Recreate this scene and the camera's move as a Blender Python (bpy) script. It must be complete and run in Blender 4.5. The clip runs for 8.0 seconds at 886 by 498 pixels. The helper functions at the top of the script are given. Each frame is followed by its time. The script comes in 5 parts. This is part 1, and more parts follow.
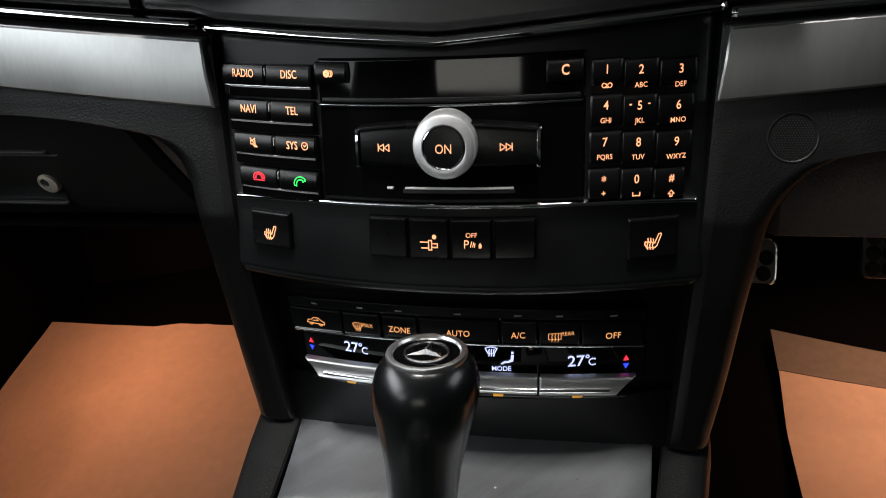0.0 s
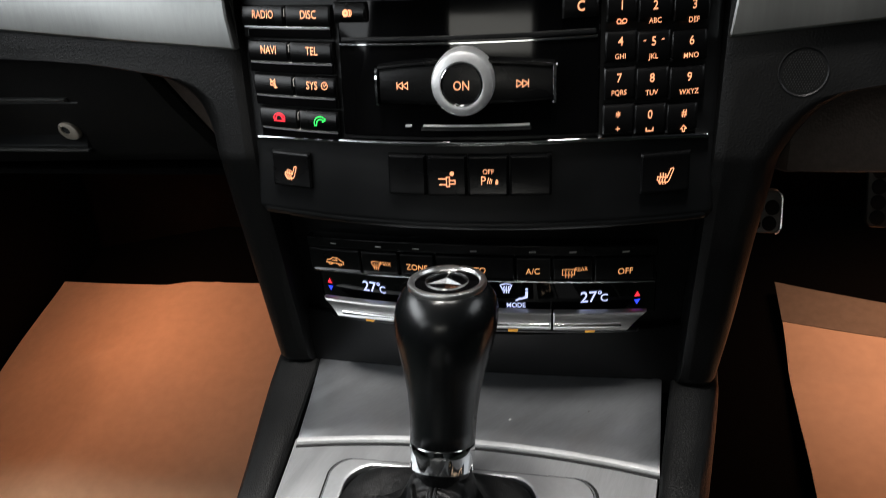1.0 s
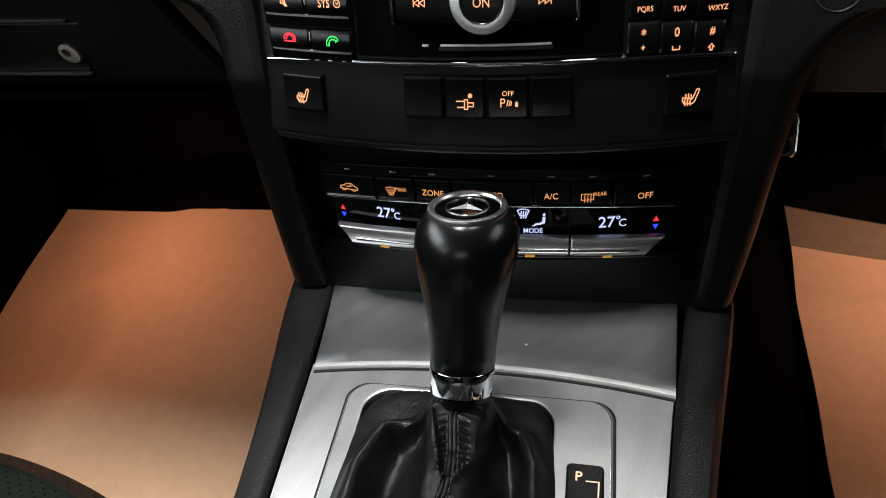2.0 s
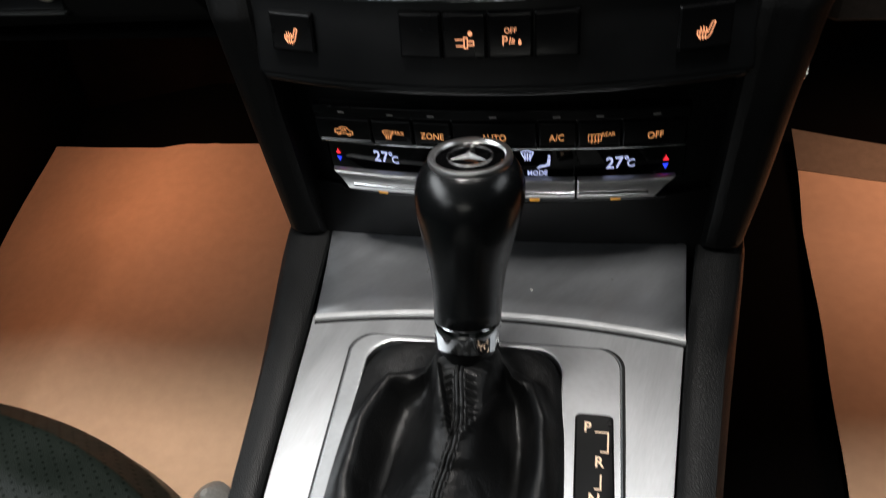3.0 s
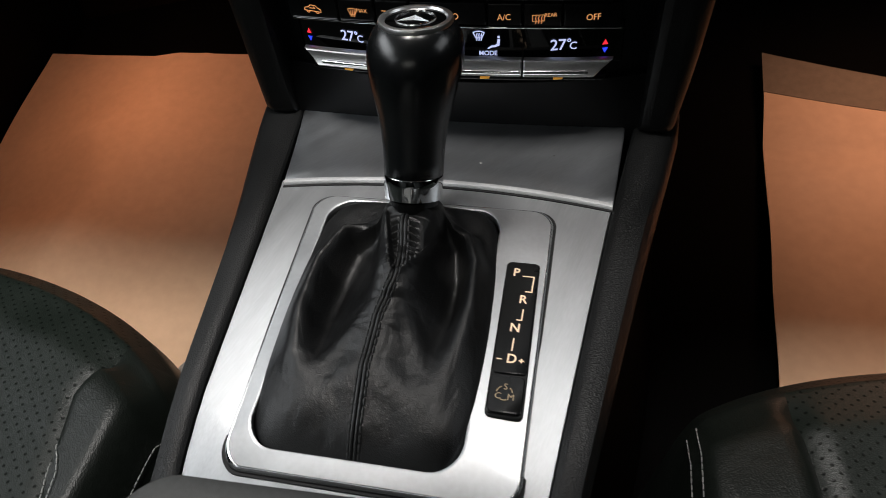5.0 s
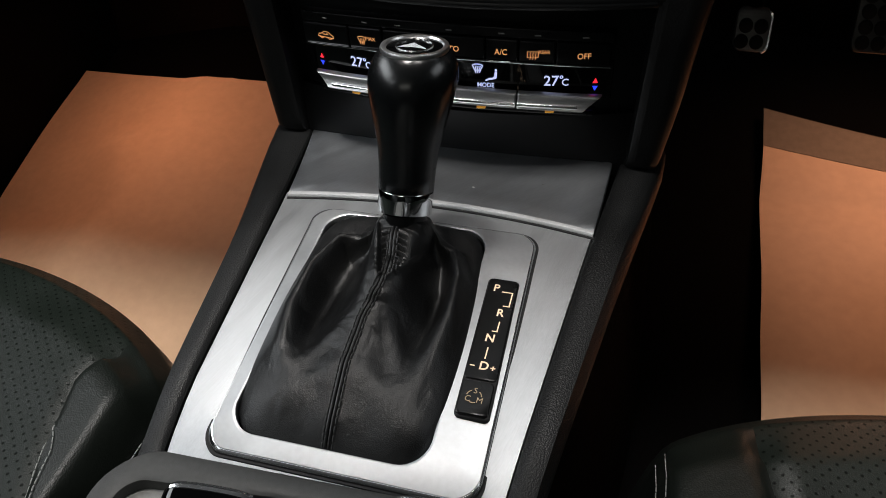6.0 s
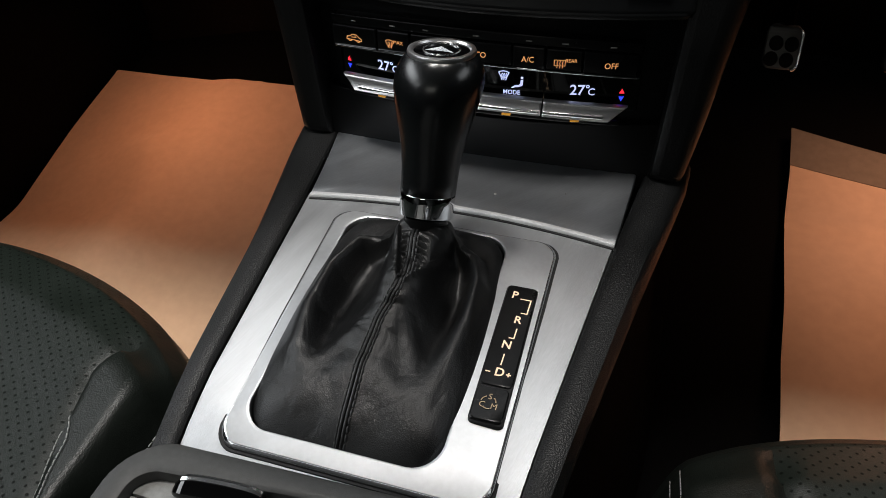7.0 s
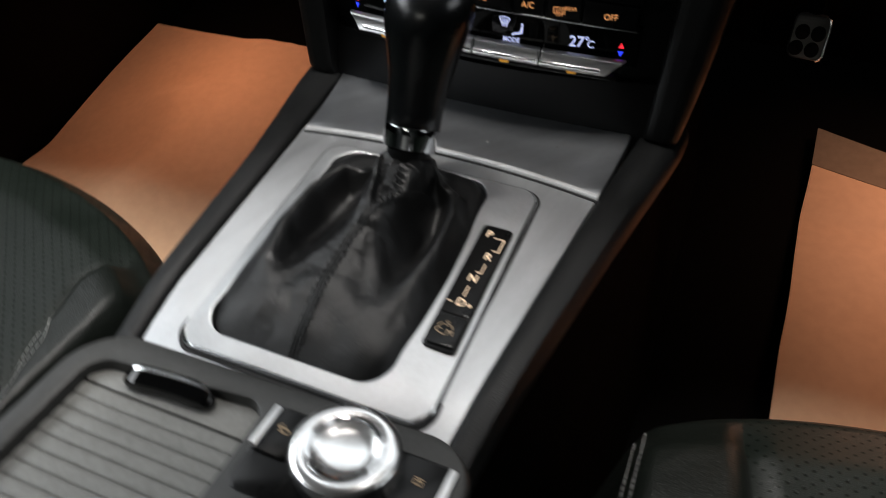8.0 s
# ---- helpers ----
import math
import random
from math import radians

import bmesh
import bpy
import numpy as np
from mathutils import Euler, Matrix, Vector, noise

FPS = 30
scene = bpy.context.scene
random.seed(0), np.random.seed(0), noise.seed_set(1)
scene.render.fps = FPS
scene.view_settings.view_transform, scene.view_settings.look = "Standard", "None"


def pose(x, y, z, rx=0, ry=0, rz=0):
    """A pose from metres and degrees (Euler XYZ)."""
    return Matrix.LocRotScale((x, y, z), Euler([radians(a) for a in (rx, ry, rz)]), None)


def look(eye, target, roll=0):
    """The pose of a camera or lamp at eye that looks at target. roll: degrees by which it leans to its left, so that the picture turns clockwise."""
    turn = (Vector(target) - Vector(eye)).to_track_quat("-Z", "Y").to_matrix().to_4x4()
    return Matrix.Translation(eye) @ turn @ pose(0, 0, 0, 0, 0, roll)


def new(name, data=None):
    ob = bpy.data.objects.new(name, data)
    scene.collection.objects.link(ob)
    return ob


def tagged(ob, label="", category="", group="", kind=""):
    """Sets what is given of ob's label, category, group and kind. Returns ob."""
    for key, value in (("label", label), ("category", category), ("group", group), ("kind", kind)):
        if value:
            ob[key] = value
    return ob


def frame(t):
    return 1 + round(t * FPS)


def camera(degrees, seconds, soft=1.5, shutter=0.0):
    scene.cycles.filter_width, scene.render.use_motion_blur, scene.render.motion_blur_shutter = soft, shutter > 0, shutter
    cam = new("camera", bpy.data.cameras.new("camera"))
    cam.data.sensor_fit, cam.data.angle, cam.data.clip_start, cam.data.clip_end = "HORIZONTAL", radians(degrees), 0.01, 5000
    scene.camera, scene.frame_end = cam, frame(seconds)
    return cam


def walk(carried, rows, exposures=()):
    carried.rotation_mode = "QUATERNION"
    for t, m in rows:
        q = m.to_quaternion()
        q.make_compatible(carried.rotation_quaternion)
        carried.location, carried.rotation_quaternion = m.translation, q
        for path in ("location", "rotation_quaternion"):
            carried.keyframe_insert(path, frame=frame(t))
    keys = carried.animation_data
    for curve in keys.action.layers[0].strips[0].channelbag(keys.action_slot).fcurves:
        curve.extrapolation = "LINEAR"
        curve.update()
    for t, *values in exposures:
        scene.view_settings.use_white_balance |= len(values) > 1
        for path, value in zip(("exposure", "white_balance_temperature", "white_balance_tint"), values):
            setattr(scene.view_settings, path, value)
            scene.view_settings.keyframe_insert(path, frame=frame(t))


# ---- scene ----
cam = camera(60.8, 8.0, soft=0.7, shutter=0.5)
PATH = [
    (0, (0.0753, -0.1695, 0.6926), (-0.0312, 0.2722, 0.4839), -4.39),
    (0.5, (0.0734, -0.1791, 0.6901), (-0.0330, 0.2589, 0.4738), -4.66),
    (1, (0.0704, -0.1874, 0.6831), (-0.0368, 0.2452, 0.4564), -4.84),
    (1.5, (0.0679, -0.1958, 0.6766), (-0.0406, 0.2269, 0.4326), -4.73),
    (2.8, (0.0507, -0.1615, 0.6899), (-0.0499, 0.2209, 0.3839), -6.78),
    (3, (0.0549, -0.1653, 0.6837), (-0.0468, 0.2123, 0.3721), -7.11),
    (3.5, (0.0602, -0.1772, 0.6700), (-0.0384, 0.1887, 0.3439), -7.24),
    (4, (0.0596, -0.1894, 0.6614), (-0.0375, 0.1701, 0.3278), -6.76),
    (4.5, (0.0672, -0.1994, 0.6651), (-0.0290, 0.1526, 0.3232), -6.42),
    (5, (0.0913, -0.2203, 0.6760), (-0.0076, 0.1341, 0.3375), -5.52),
    (6.5, (0.1139, -0.2472, 0.6803), (-0.0037, 0.1262, 0.3693), -1.53),
    (7, (0.1134, -0.2466, 0.6765), (-0.0118, 0.1248, 0.3661), -1.66),
    (7.5, (0.1143, -0.2447, 0.6691), (-0.0161, 0.1263, 0.3603), -1.62),
    (7.7, (0.1151, -0.2510, 0.6652), (-0.0168, 0.1175, 0.3540), -0.91),
    (8, (0.1513, -0.2571, 0.6488), (0.0043, 0.1064, 0.3386), 1.51),
]
walk(cam, [(t, look(eye, target, roll)) for t, eye, target, roll in PATH],
     [(0.0, 0.36), (1.5, 0.20), (3.0, -0.04), (4.5, -0.14), (5.2, -0.12), (6.5, -0.04), (8.0, 0.04)])

# ---- world, lights, exposure ----
world = bpy.data.worlds.new("showroom_air")
scene.world = world
world.use_nodes = True
world.node_tree.nodes["Background"].inputs[0].default_value = (0.80, 0.90, 1.0, 1)
world.node_tree.nodes["Background"].inputs[1].default_value = 0.015


def area_lamp(name, eye, target, sx, sy, watts, color, spread=180):
    data = bpy.data.lights.new(name, "AREA")
    data.shape, data.size, data.size_y, data.energy, data.color = "RECTANGLE", sx, sy, watts, color
    data.spread = radians(spread)
    ob = new(name, data)
    ob.matrix_world = look(eye, target)
    return ob


COOL, NEUTRAL, WARM = (0.93, 0.97, 1.0), (1.0, 0.96, 0.92), (1.0, 0.52, 0.33)
area_lamp("windscreen_daylight", (-0.03, 0.62, 1.00), (0.0, 0.30, 0.45), 1.10, 0.70, 4.0, COOL)
area_lamp("left_window_daylight", (-0.80, -0.05, 0.97), (-0.06, 0.06, 0.34), 0.9, 0.30, 1.72, COOL, 96)
area_lamp("left_rear_window_daylight", (-0.80, -0.95, 0.96), (-0.10, 0.15, 0.50), 0.7, 0.28, 2.0, COOL)
area_lamp("right_window_daylight", (0.80, 0.10, 0.97), (0.06, 0.02, 0.38), 0.5, 0.30, 0.30, COOL, 96)
area_lamp("rear_window_daylight", (-0.20, -1.60, 0.995), (-0.14, 0.2, 0.62), 0.76, 0.105, 0.98, (1.0, 0.98, 0.90))
area_lamp("left_reading_lamp", (-0.12, 0.06, 1.13), (-0.36, 0.16, 0.12), 0.12, 0.07, 1.15, NEUTRAL, 62)
area_lamp("right_reading_lamp", (0.10, 0.085, 1.13), (0.46, 0.16, 0.15), 0.12, 0.07, 1.05, NEUTRAL, 62)
area_lamp("left_footwell_lamp", (-0.50, 0.52, 0.480), (-0.55, 0.50, 0.0), 0.20, 0.10, 0.315, (1.0, 0.475, 0.285), 112)
area_lamp("right_footwell_lamp", (0.42, 0.60, 0.50), (0.44, 0.36, 0.0), 0.14, 0.06, 0.52, WARM, 115)
scene.view_settings.exposure = 0.0

# ---- materials ----


def mat(name, color, rough=0.5, metal=0.0, vary=0.15, scale=60.0, bump=0.0, bump_scale=900.0, stretch=(1, 1, 1), rough_vary=0.08,
        coat=0.0, emit=0.0, cells=False, wrinkle=0.0, wrinkle_scale=80.0, spec=0.5, stain=0.0, turn=0.0):
    """A surface with two scales of variation in colour and roughness and a fine relief."""
    m = bpy.data.materials.new(name)
    m.use_nodes = True
    nt = m.node_tree
    b = nt.nodes["Principled BSDF"]
    link = nt.links.new
    b.inputs["Metallic"].default_value = metal
    b.inputs["Specular IOR Level"].default_value = spec
    b.inputs["Coat Weight"].default_value = coat
    b.inputs["Coat Roughness"].default_value = 0.06
    tc = nt.nodes.new("ShaderNodeTexCoord")
    mp = nt.nodes.new("ShaderNodeMapping")
    mp.inputs["Scale"].default_value = stretch
    if turn:
        mp.vector_type = "TEXTURE"
        mp.inputs["Scale"].default_value = [1 / v for v in stretch]
    mp.inputs["Rotation"].default_value = (0, 0, radians(turn))
    link(tc.outputs["Object"], mp.inputs["Vector"])

    def noise_tex(sc, detail=4.0):
        n = nt.nodes.new("ShaderNodeTexNoise")
        n.inputs["Scale"].default_value, n.inputs["Detail"].default_value = sc, detail
        link(mp.outputs[0], n.inputs["Vector"])
        return n

    def ramp(src, lo, hi):
        r = nt.nodes.new("ShaderNodeMapRange")
        r.inputs["From Min"].default_value, r.inputs["From Max"].default_value = 0.3, 0.7
        r.inputs["To Min"].default_value, r.inputs["To Max"].default_value = lo, hi
        link(src, r.inputs["Value"])
        return r.outputs["Result"]

    fine, broad = noise_tex(scale * 6), noise_tex(scale * 0.35)
    mix = nt.nodes.new("ShaderNodeMath")
    mix.operation = "MULTIPLY"
    link(ramp(fine.outputs["Fac"], 1 - vary, 1 + vary), mix.inputs[0])
    link(ramp(broad.outputs["Fac"], 1 - vary - stain, 1 + vary), mix.inputs[1])
    tint = nt.nodes.new("ShaderNodeVectorMath")
    tint.operation = "SCALE"
    tint.inputs[0].default_value = color
    link(mix.outputs[0], tint.inputs["Scale"])
    link(tint.outputs[0], b.inputs["Base Color"])
    link(ramp(broad.outputs["Fac"], max(0.02, rough - rough_vary), min(1, rough + rough_vary)), b.inputs["Roughness"])
    last = None
    if wrinkle:
        w = noise_tex(wrinkle_scale, 6.0)
        w.inputs["Distortion"].default_value = 1.2
        bw = nt.nodes.new("ShaderNodeBump")
        bw.inputs["Strength"].default_value, bw.inputs["Distance"].default_value = wrinkle, 0.003
        link(w.outputs["Fac"], bw.inputs["Height"])
        last = bw
    if bump:
        if cells:
            h = nt.nodes.new("ShaderNodeTexVoronoi")
            h.inputs["Scale"].default_value = bump_scale
            link(mp.outputs[0], h.inputs["Vector"])
            src = h.outputs["Distance"]
        else:
            src = noise_tex(bump_scale, 3.0).outputs["Fac"]
        bn = nt.nodes.new("ShaderNodeBump")
        bn.inputs["Strength"].default_value, bn.inputs["Distance"].default_value = bump, 0.0006
        link(src, bn.inputs["Height"])
        if last:
            link(last.outputs[0], bn.inputs["Normal"])
        last = bn
    if last:
        link(last.outputs[0], b.inputs["Normal"])
    if emit:
        b.inputs["Emission Color"].default_value = (*color, 1)
        b.inputs["Emission Strength"].default_value = emit
    return m


def perforated(name, color, pitch, hole):
    """Leather with a staggered grid of punched holes over its grain."""
    m = mat(name, color, 0.42, bump=0.20, bump_scale=1300, cells=True, vary=0.12, wrinkle=0.15, wrinkle_scale=30)
    nt = m.node_tree
    link = nt.links.new
    b = nt.nodes["Principled BSDF"]
    tc = nt.nodes.new("ShaderNodeTexCoord")
    sep = nt.nodes.new("ShaderNodeSeparateXYZ")
    link(tc.outputs["UV"], sep.inputs[0])

    def op(kind, a, c=None):
        n = nt.nodes.new("ShaderNodeMath")
        n.operation = kind
        for i, v in enumerate((a, c)):
            if v is None:
                continue
            if isinstance(v, (int, float)):
                n.inputs[i].default_value = v
            else:
                link(v, n.inputs[i])
        return n.outputs[0]

    u, v = op("DIVIDE", sep.outputs[0], pitch), op("DIVIDE", sep.outputs[1], pitch * 0.5)
    row = op("FLOOR", v)
    shift = op("MULTIPLY", op("MODULO", row, 2.0), 0.5)
    du = op("SUBTRACT", op("FRACT", op("ADD", u, shift)), 0.5)
    dv = op("MULTIPLY", op("SUBTRACT", op("FRACT", v), 0.5), 0.5)
    dist = op("SQRT", op("ADD", op("MULTIPLY", du, du), op("MULTIPLY", dv, dv)))
    r = nt.nodes.new("ShaderNodeMapRange")
    r.inputs["From Min"].default_value, r.inputs["From Max"].default_value = hole * 0.5, hole * 1.5
    link(dist, r.inputs["Value"])
    old = b.inputs["Base Color"].links[0].from_socket
    mixed = nt.nodes.new("ShaderNodeVectorMath")
    mixed.operation = "SCALE"
    link(old, mixed.inputs[0])
    link(op("MAXIMUM", r.outputs[0], 0.35), mixed.inputs["Scale"])
    link(mixed.outputs[0], b.inputs["Base Color"])
    link(op("MULTIPLY", op("MAXIMUM", r.outputs[0], 0.3), 0.27), b.inputs["Specular IOR Level"])
    bn = nt.nodes.new("ShaderNodeBump")
    bn.inputs["Strength"].default_value, bn.inputs["Distance"].default_value = 0.18, 0.0010
    link(r.outputs[0], bn.inputs["Height"])
    link(b.inputs["Normal"].links[0].from_socket, bn.inputs["Normal"])
    link(bn.outputs[0], b.inputs["Normal"])
    return m


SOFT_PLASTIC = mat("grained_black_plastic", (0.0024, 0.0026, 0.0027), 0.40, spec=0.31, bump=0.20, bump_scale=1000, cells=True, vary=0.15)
SATIN_PLASTIC = mat("satin_black_plastic", (0.0042, 0.0046, 0.0050), 0.36, spec=0.34, bump=0.08, bump_scale=2500, vary=0.1)
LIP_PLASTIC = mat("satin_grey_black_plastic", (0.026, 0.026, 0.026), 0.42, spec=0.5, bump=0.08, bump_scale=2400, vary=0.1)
# Paler than satin black: the tray's grey sheen is put into the colour.
TRAY_FRAME = mat("pale_satin_black_plastic", (0.046, 0.0465, 0.0445), 0.42, spec=0.45, bump=0.15, bump_scale=2200, vary=0.12, stain=0.1)
GLOVE_PLASTIC = mat("glove_box_plastic", (0.0088, 0.0084, 0.0078), 0.48, spec=0.20, bump=0.2, bump_scale=1400, cells=True, vary=0.12)
# Warm light thrown up by the mats is put into this plastic as brown.
KNEE_PLASTIC = mat("warm_tinted_black_plastic", (0.075, 0.058, 0.048), 0.5, spec=0.3, bump=0.3, bump_scale=800, cells=True, vary=0.12)
# Bulkhead carpet with the footwell lamp's warm glow put into its colour.
FIREWALL = mat("warm_glow_felt", (0.011, 0.0072, 0.0056), 0.95, bump=0.8, bump_scale=400, vary=0.3, spec=0.1)
KEY_PLASTIC = mat("black_key_plastic", (0.0022, 0.0023, 0.0025), 0.28, spec=0.30, bump=0.06, bump_scale=3000, vary=0.1)
GLOSS_BLACK = mat("gloss_black_lacquer", (0.002, 0.002, 0.0022), 0.04, vary=0.1, rough_vary=0.015)
DISPLAY_GLASS = mat("dark_display_glass", (0.002, 0.002, 0.0022), 0.05, spec=0.20, vary=0.1, rough_vary=0.015)
SCALE_BLACK = mat("scale_black", (0.002, 0.002, 0.0022), 0.30, spec=0.25, vary=0.1)
SILL_PLASTIC = mat("dull_black_plastic", (0.0030, 0.0032, 0.0034), 0.45, spec=0.20, vary=0.1)
DARK_GAP = mat("dark_recess", (0.004, 0.004, 0.004), 0.7)
CHROME = mat("chrome", (0.78, 0.79, 0.80), 0.05, 1.0, vary=0.03, rough_vary=0.03)
POLISHED = mat("worn_polished_metal", (0.80, 0.81, 0.82), 0.20, 1.0, vary=0.04, rough_vary=0.06)
SATIN_SILVER = mat("satin_silver", (0.84, 0.85, 0.86), 0.42, 0.75, vary=0.05, bump=0.08, bump_scale=2500)
DIAL_METAL = mat("polished_dial_metal", (0.93, 0.93, 0.93), 0.24, 1.0, vary=0.03, rough_vary=0.05)
LOCK_METAL = mat("beige_satin_metal", (0.56, 0.50, 0.42), 0.42, 0.7, vary=0.05, bump=0.06, bump_scale=2000)
TOGGLE_SILVER = mat("brushed_toggle_metal", (0.58, 0.58, 0.58), 0.42, 1.0, vary=0.06, bump=0.15, bump_scale=900, stretch=(0.1, 1, 1))
RING_METAL = mat("worn_chrome_ring", (0.80, 0.80, 0.80), 0.33, 1.0, vary=0.05, rough_vary=0.08)
RIDGE_METAL = mat("bright_ridge_metal", (0.95, 0.95, 0.95), 0.14, 1.0, vary=0.03, rough_vary=0.04)
BRUSHED = mat("brushed_aluminium", (0.49, 0.504, 0.518), 0.44, 1.0, vary=0.05, scale=240, stain=0.03, bump=0.16, bump_scale=2600, stretch=(1.0, 0.06, 1.0), rough_vary=0.04, turn=-14)
LID_METAL = mat("scratched_aluminium", (0.58, 0.605, 0.635), 0.36, 1.0, vary=0.06, scale=300, bump=0.17, bump_scale=2100, stretch=(1.0, 0.10, 1.0), rough_vary=0.015, turn=-42)
BRUSHED_DASH = mat("brushed_aluminium_trim", (0.37, 0.38, 0.375), 0.38, 1.0, vary=0.04, scale=90, bump=0.055, bump_scale=900, stretch=(1.0, 1.0, 0.06), rough_vary=0.04)
BEZEL_METAL = mat("satin_aluminium_bezel", (0.53, 0.545, 0.56), 0.40, 1.0, vary=0.04, bump=0.03, bump_scale=1500, rough_vary=0.06, stain=0.04)
BOOT_LEATHER = mat("soft_black_leather", (0.0034, 0.0036, 0.0038), 0.40, spec=0.44, bump=0.20, bump_scale=1700, cells=True, wrinkle=0.08, wrinkle_scale=260, vary=0.15)
KNOB_LEATHER = mat("smooth_black_leather", (0.0045, 0.0052, 0.0056), 0.24, spec=0.58, bump=0.035, bump_scale=1400, cells=True, vary=0.08, rough_vary=0.05)
RAIL_LEATHER = mat("grained_black_vinyl", (0.0040, 0.0043, 0.0044), 0.42, spec=0.32, bump=0.32, bump_scale=1300, cells=True, vary=0.12)
SEAT_LEATHER = mat("black_seat_leather", (0.0072, 0.0096, 0.0079), 0.40, spec=0.36, bump=0.28, bump_scale=1000, cells=True, wrinkle=0.22, wrinkle_scale=45, vary=0.12)
SEAT_PERFORATED = perforated("perforated_seat_leather", (0.0084, 0.0118, 0.0094), 0.0086, 0.095)
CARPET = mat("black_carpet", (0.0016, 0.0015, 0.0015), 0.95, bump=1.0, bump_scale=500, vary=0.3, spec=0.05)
MAT_PAPER = mat("brown_protective_paper", (0.59, 0.385, 0.245), 0.62, vary=0.04, scale=14, stain=0.06, wrinkle=0.12, wrinkle_scale=9, bump=0.12, bump_scale=500, spec=0.3)
MAT_BORDER = mat("grey_brown_mat_border", (0.165, 0.128, 0.092), 0.7, vary=0.08, scale=20, bump=0.3, bump_scale=700, spec=0.25)
THREAD_DARK = mat("black_thread", (0.02, 0.02, 0.021), 0.6)
THREAD_GREY = mat("pale_grey_thread", (0.30, 0.31, 0.30), 0.7)
# Brake and accelerator share one steel; dim footwell light is put into both tones.
STEEL = mat("brushed_pedal_steel", (0.12, 0.117, 0.114), 0.42, 1.0, vary=0.1, bump=0.2, bump_scale=500, stretch=(0.1, 1, 1))
STEEL_BRAKE = mat("brake_plate_steel", (0.22, 0.215, 0.21), 0.48, 1.0, vary=0.15, bump=0.2, bump_scale=500, stretch=(0.1, 1, 1))
RUBBER = mat("black_rubber", (0.010, 0.010, 0.010), 0.8)
TRAY_RUBBER = mat("dark_grey_shutter", (0.25, 0.248, 0.234), 0.40, bump=0.2, bump_scale=1500, vary=0.12)
HEADLINER = mat("grey_headliner_cloth", (0.30, 0.30, 0.29), 0.9, bump=0.4, bump_scale=700)
ORANGE = mat("orange_backlit_symbol", (1.0, 0.41, 0.20), 0.5, emit=0.78, vary=0.0)
AMBER = mat("amber_backlit_symbol", (1.0, 0.42, 0.15), 0.5, emit=0.72, vary=0.0)
ORANGE_DIM = mat("dim_amber_indicator", (1.0, 0.48, 0.06), 0.5, emit=0.22, vary=0.0)
# Cream and tan lettering, each with a glow added to its colour.
CREAM = mat("cream_glowing_symbol", (0.84, 0.62, 0.43), 0.5, emit=0.50, vary=0.0)
TAN_PRINT = mat("tan_glowing_print", (0.50, 0.36, 0.22), 0.5, emit=0.12, vary=0.0)
RED = mat("red_backlit_symbol", (1.0, 0.03, 0.05), 0.5, emit=1.2, vary=0.0)
GREEN = mat("green_backlit_symbol", (0.03, 0.85, 0.12), 0.5, emit=0.8, vary=0.0)
BLUE = mat("blue_backlit_symbol", (0.03, 0.06, 1.0), 0.5, emit=1.3, vary=0.0)
WHITE = mat("white_display_light", (0.58, 0.64, 1.0), 0.5, emit=0.95, vary=0.0)

# ---- building helpers ----


def thing(name, label, category, at=(0, 0, 0), group="", kind=""):
    ob = new(name)
    ob.empty_display_size = 0.02
    ob.location = at
    return tagged(ob, label, category, group, kind)


def part(name, bm, material, parent=None, label="", smooth=35):
    """Links a bmesh, built in world metres, as one mesh object under its thing."""
    bmesh.ops.recalc_face_normals(bm, faces=bm.faces)
    me = bpy.data.meshes.new(name)
    bm.to_mesh(me)
    bm.free()
    me.materials.append(material)
    if smooth:
        me.polygons.foreach_set("use_smooth", [True] * len(me.polygons))
        me.set_sharp_from_angle(angle=radians(smooth))
    ob = new(name, me)
    if parent:
        ob.parent = parent
        at = parent.location if parent.type == "EMPTY" else Vector((0, 0, 0))
        ob.matrix_parent_inverse = Matrix.Translation(-at)
    if label:
        tagged(ob, label)
    return ob


def sub(name, bm, material, owner, label="", smooth=35):
    """A piece of a part: the owner's mesh already lies in world metres."""
    ob = part(name, bm, material, None, label, smooth)
    ob.parent = owner
    at = owner.parent.location if owner.parent and owner.parent.type == "EMPTY" else Vector((0, 0, 0))
    base = Matrix.Translation(at) @ owner.matrix_parent_inverse
    ob.matrix_parent_inverse = base.inverted()
    return ob


def loft(rings, closed=True, caps=True, bm=None):
    """Skin over rings of points."""
    bm = bm or bmesh.new()
    vs = [[bm.verts.new(p) for p in ring] for ring in rings]
    for a, b in zip(vs, vs[1:]):
        n = len(a)
        for i in range(n if closed else n - 1):
            j = (i + 1) % n
            try:
                bm.faces.new((a[i], a[j], b[j], b[i]))
            except ValueError:
                pass
    if caps and closed:
        bm.faces.new(vs[0][::-1])
        bm.faces.new(vs[-1])
    return bm


def smooth_step(a, b, x):
    t = min(1.0, max(0.0, (x - a) / (b - a)))
    return t * t * (3 - 2 * t)


def interp(table, x):
    """Straight steps through rows of (x, value)."""
    if x <= table[0][0]:
        return table[0][1]
    for (x0, v0), (x1, v1) in zip(table, table[1:]):
        if x <= x1:
            return v0 + (v1 - v0) * (x - x0) / (x1 - x0)
    return table[-1][1]


# faces of the centre stack: y for each x and z
def face_radio(x, z):
    return 0.161 + 1.4 * x * x + 0.21 * (z - 0.6)


def face_climate(x, z):
    return 0.160 + 1.5625 * x * x


def face_display(x, z):
    return 0.166 + 1.675 * x * x


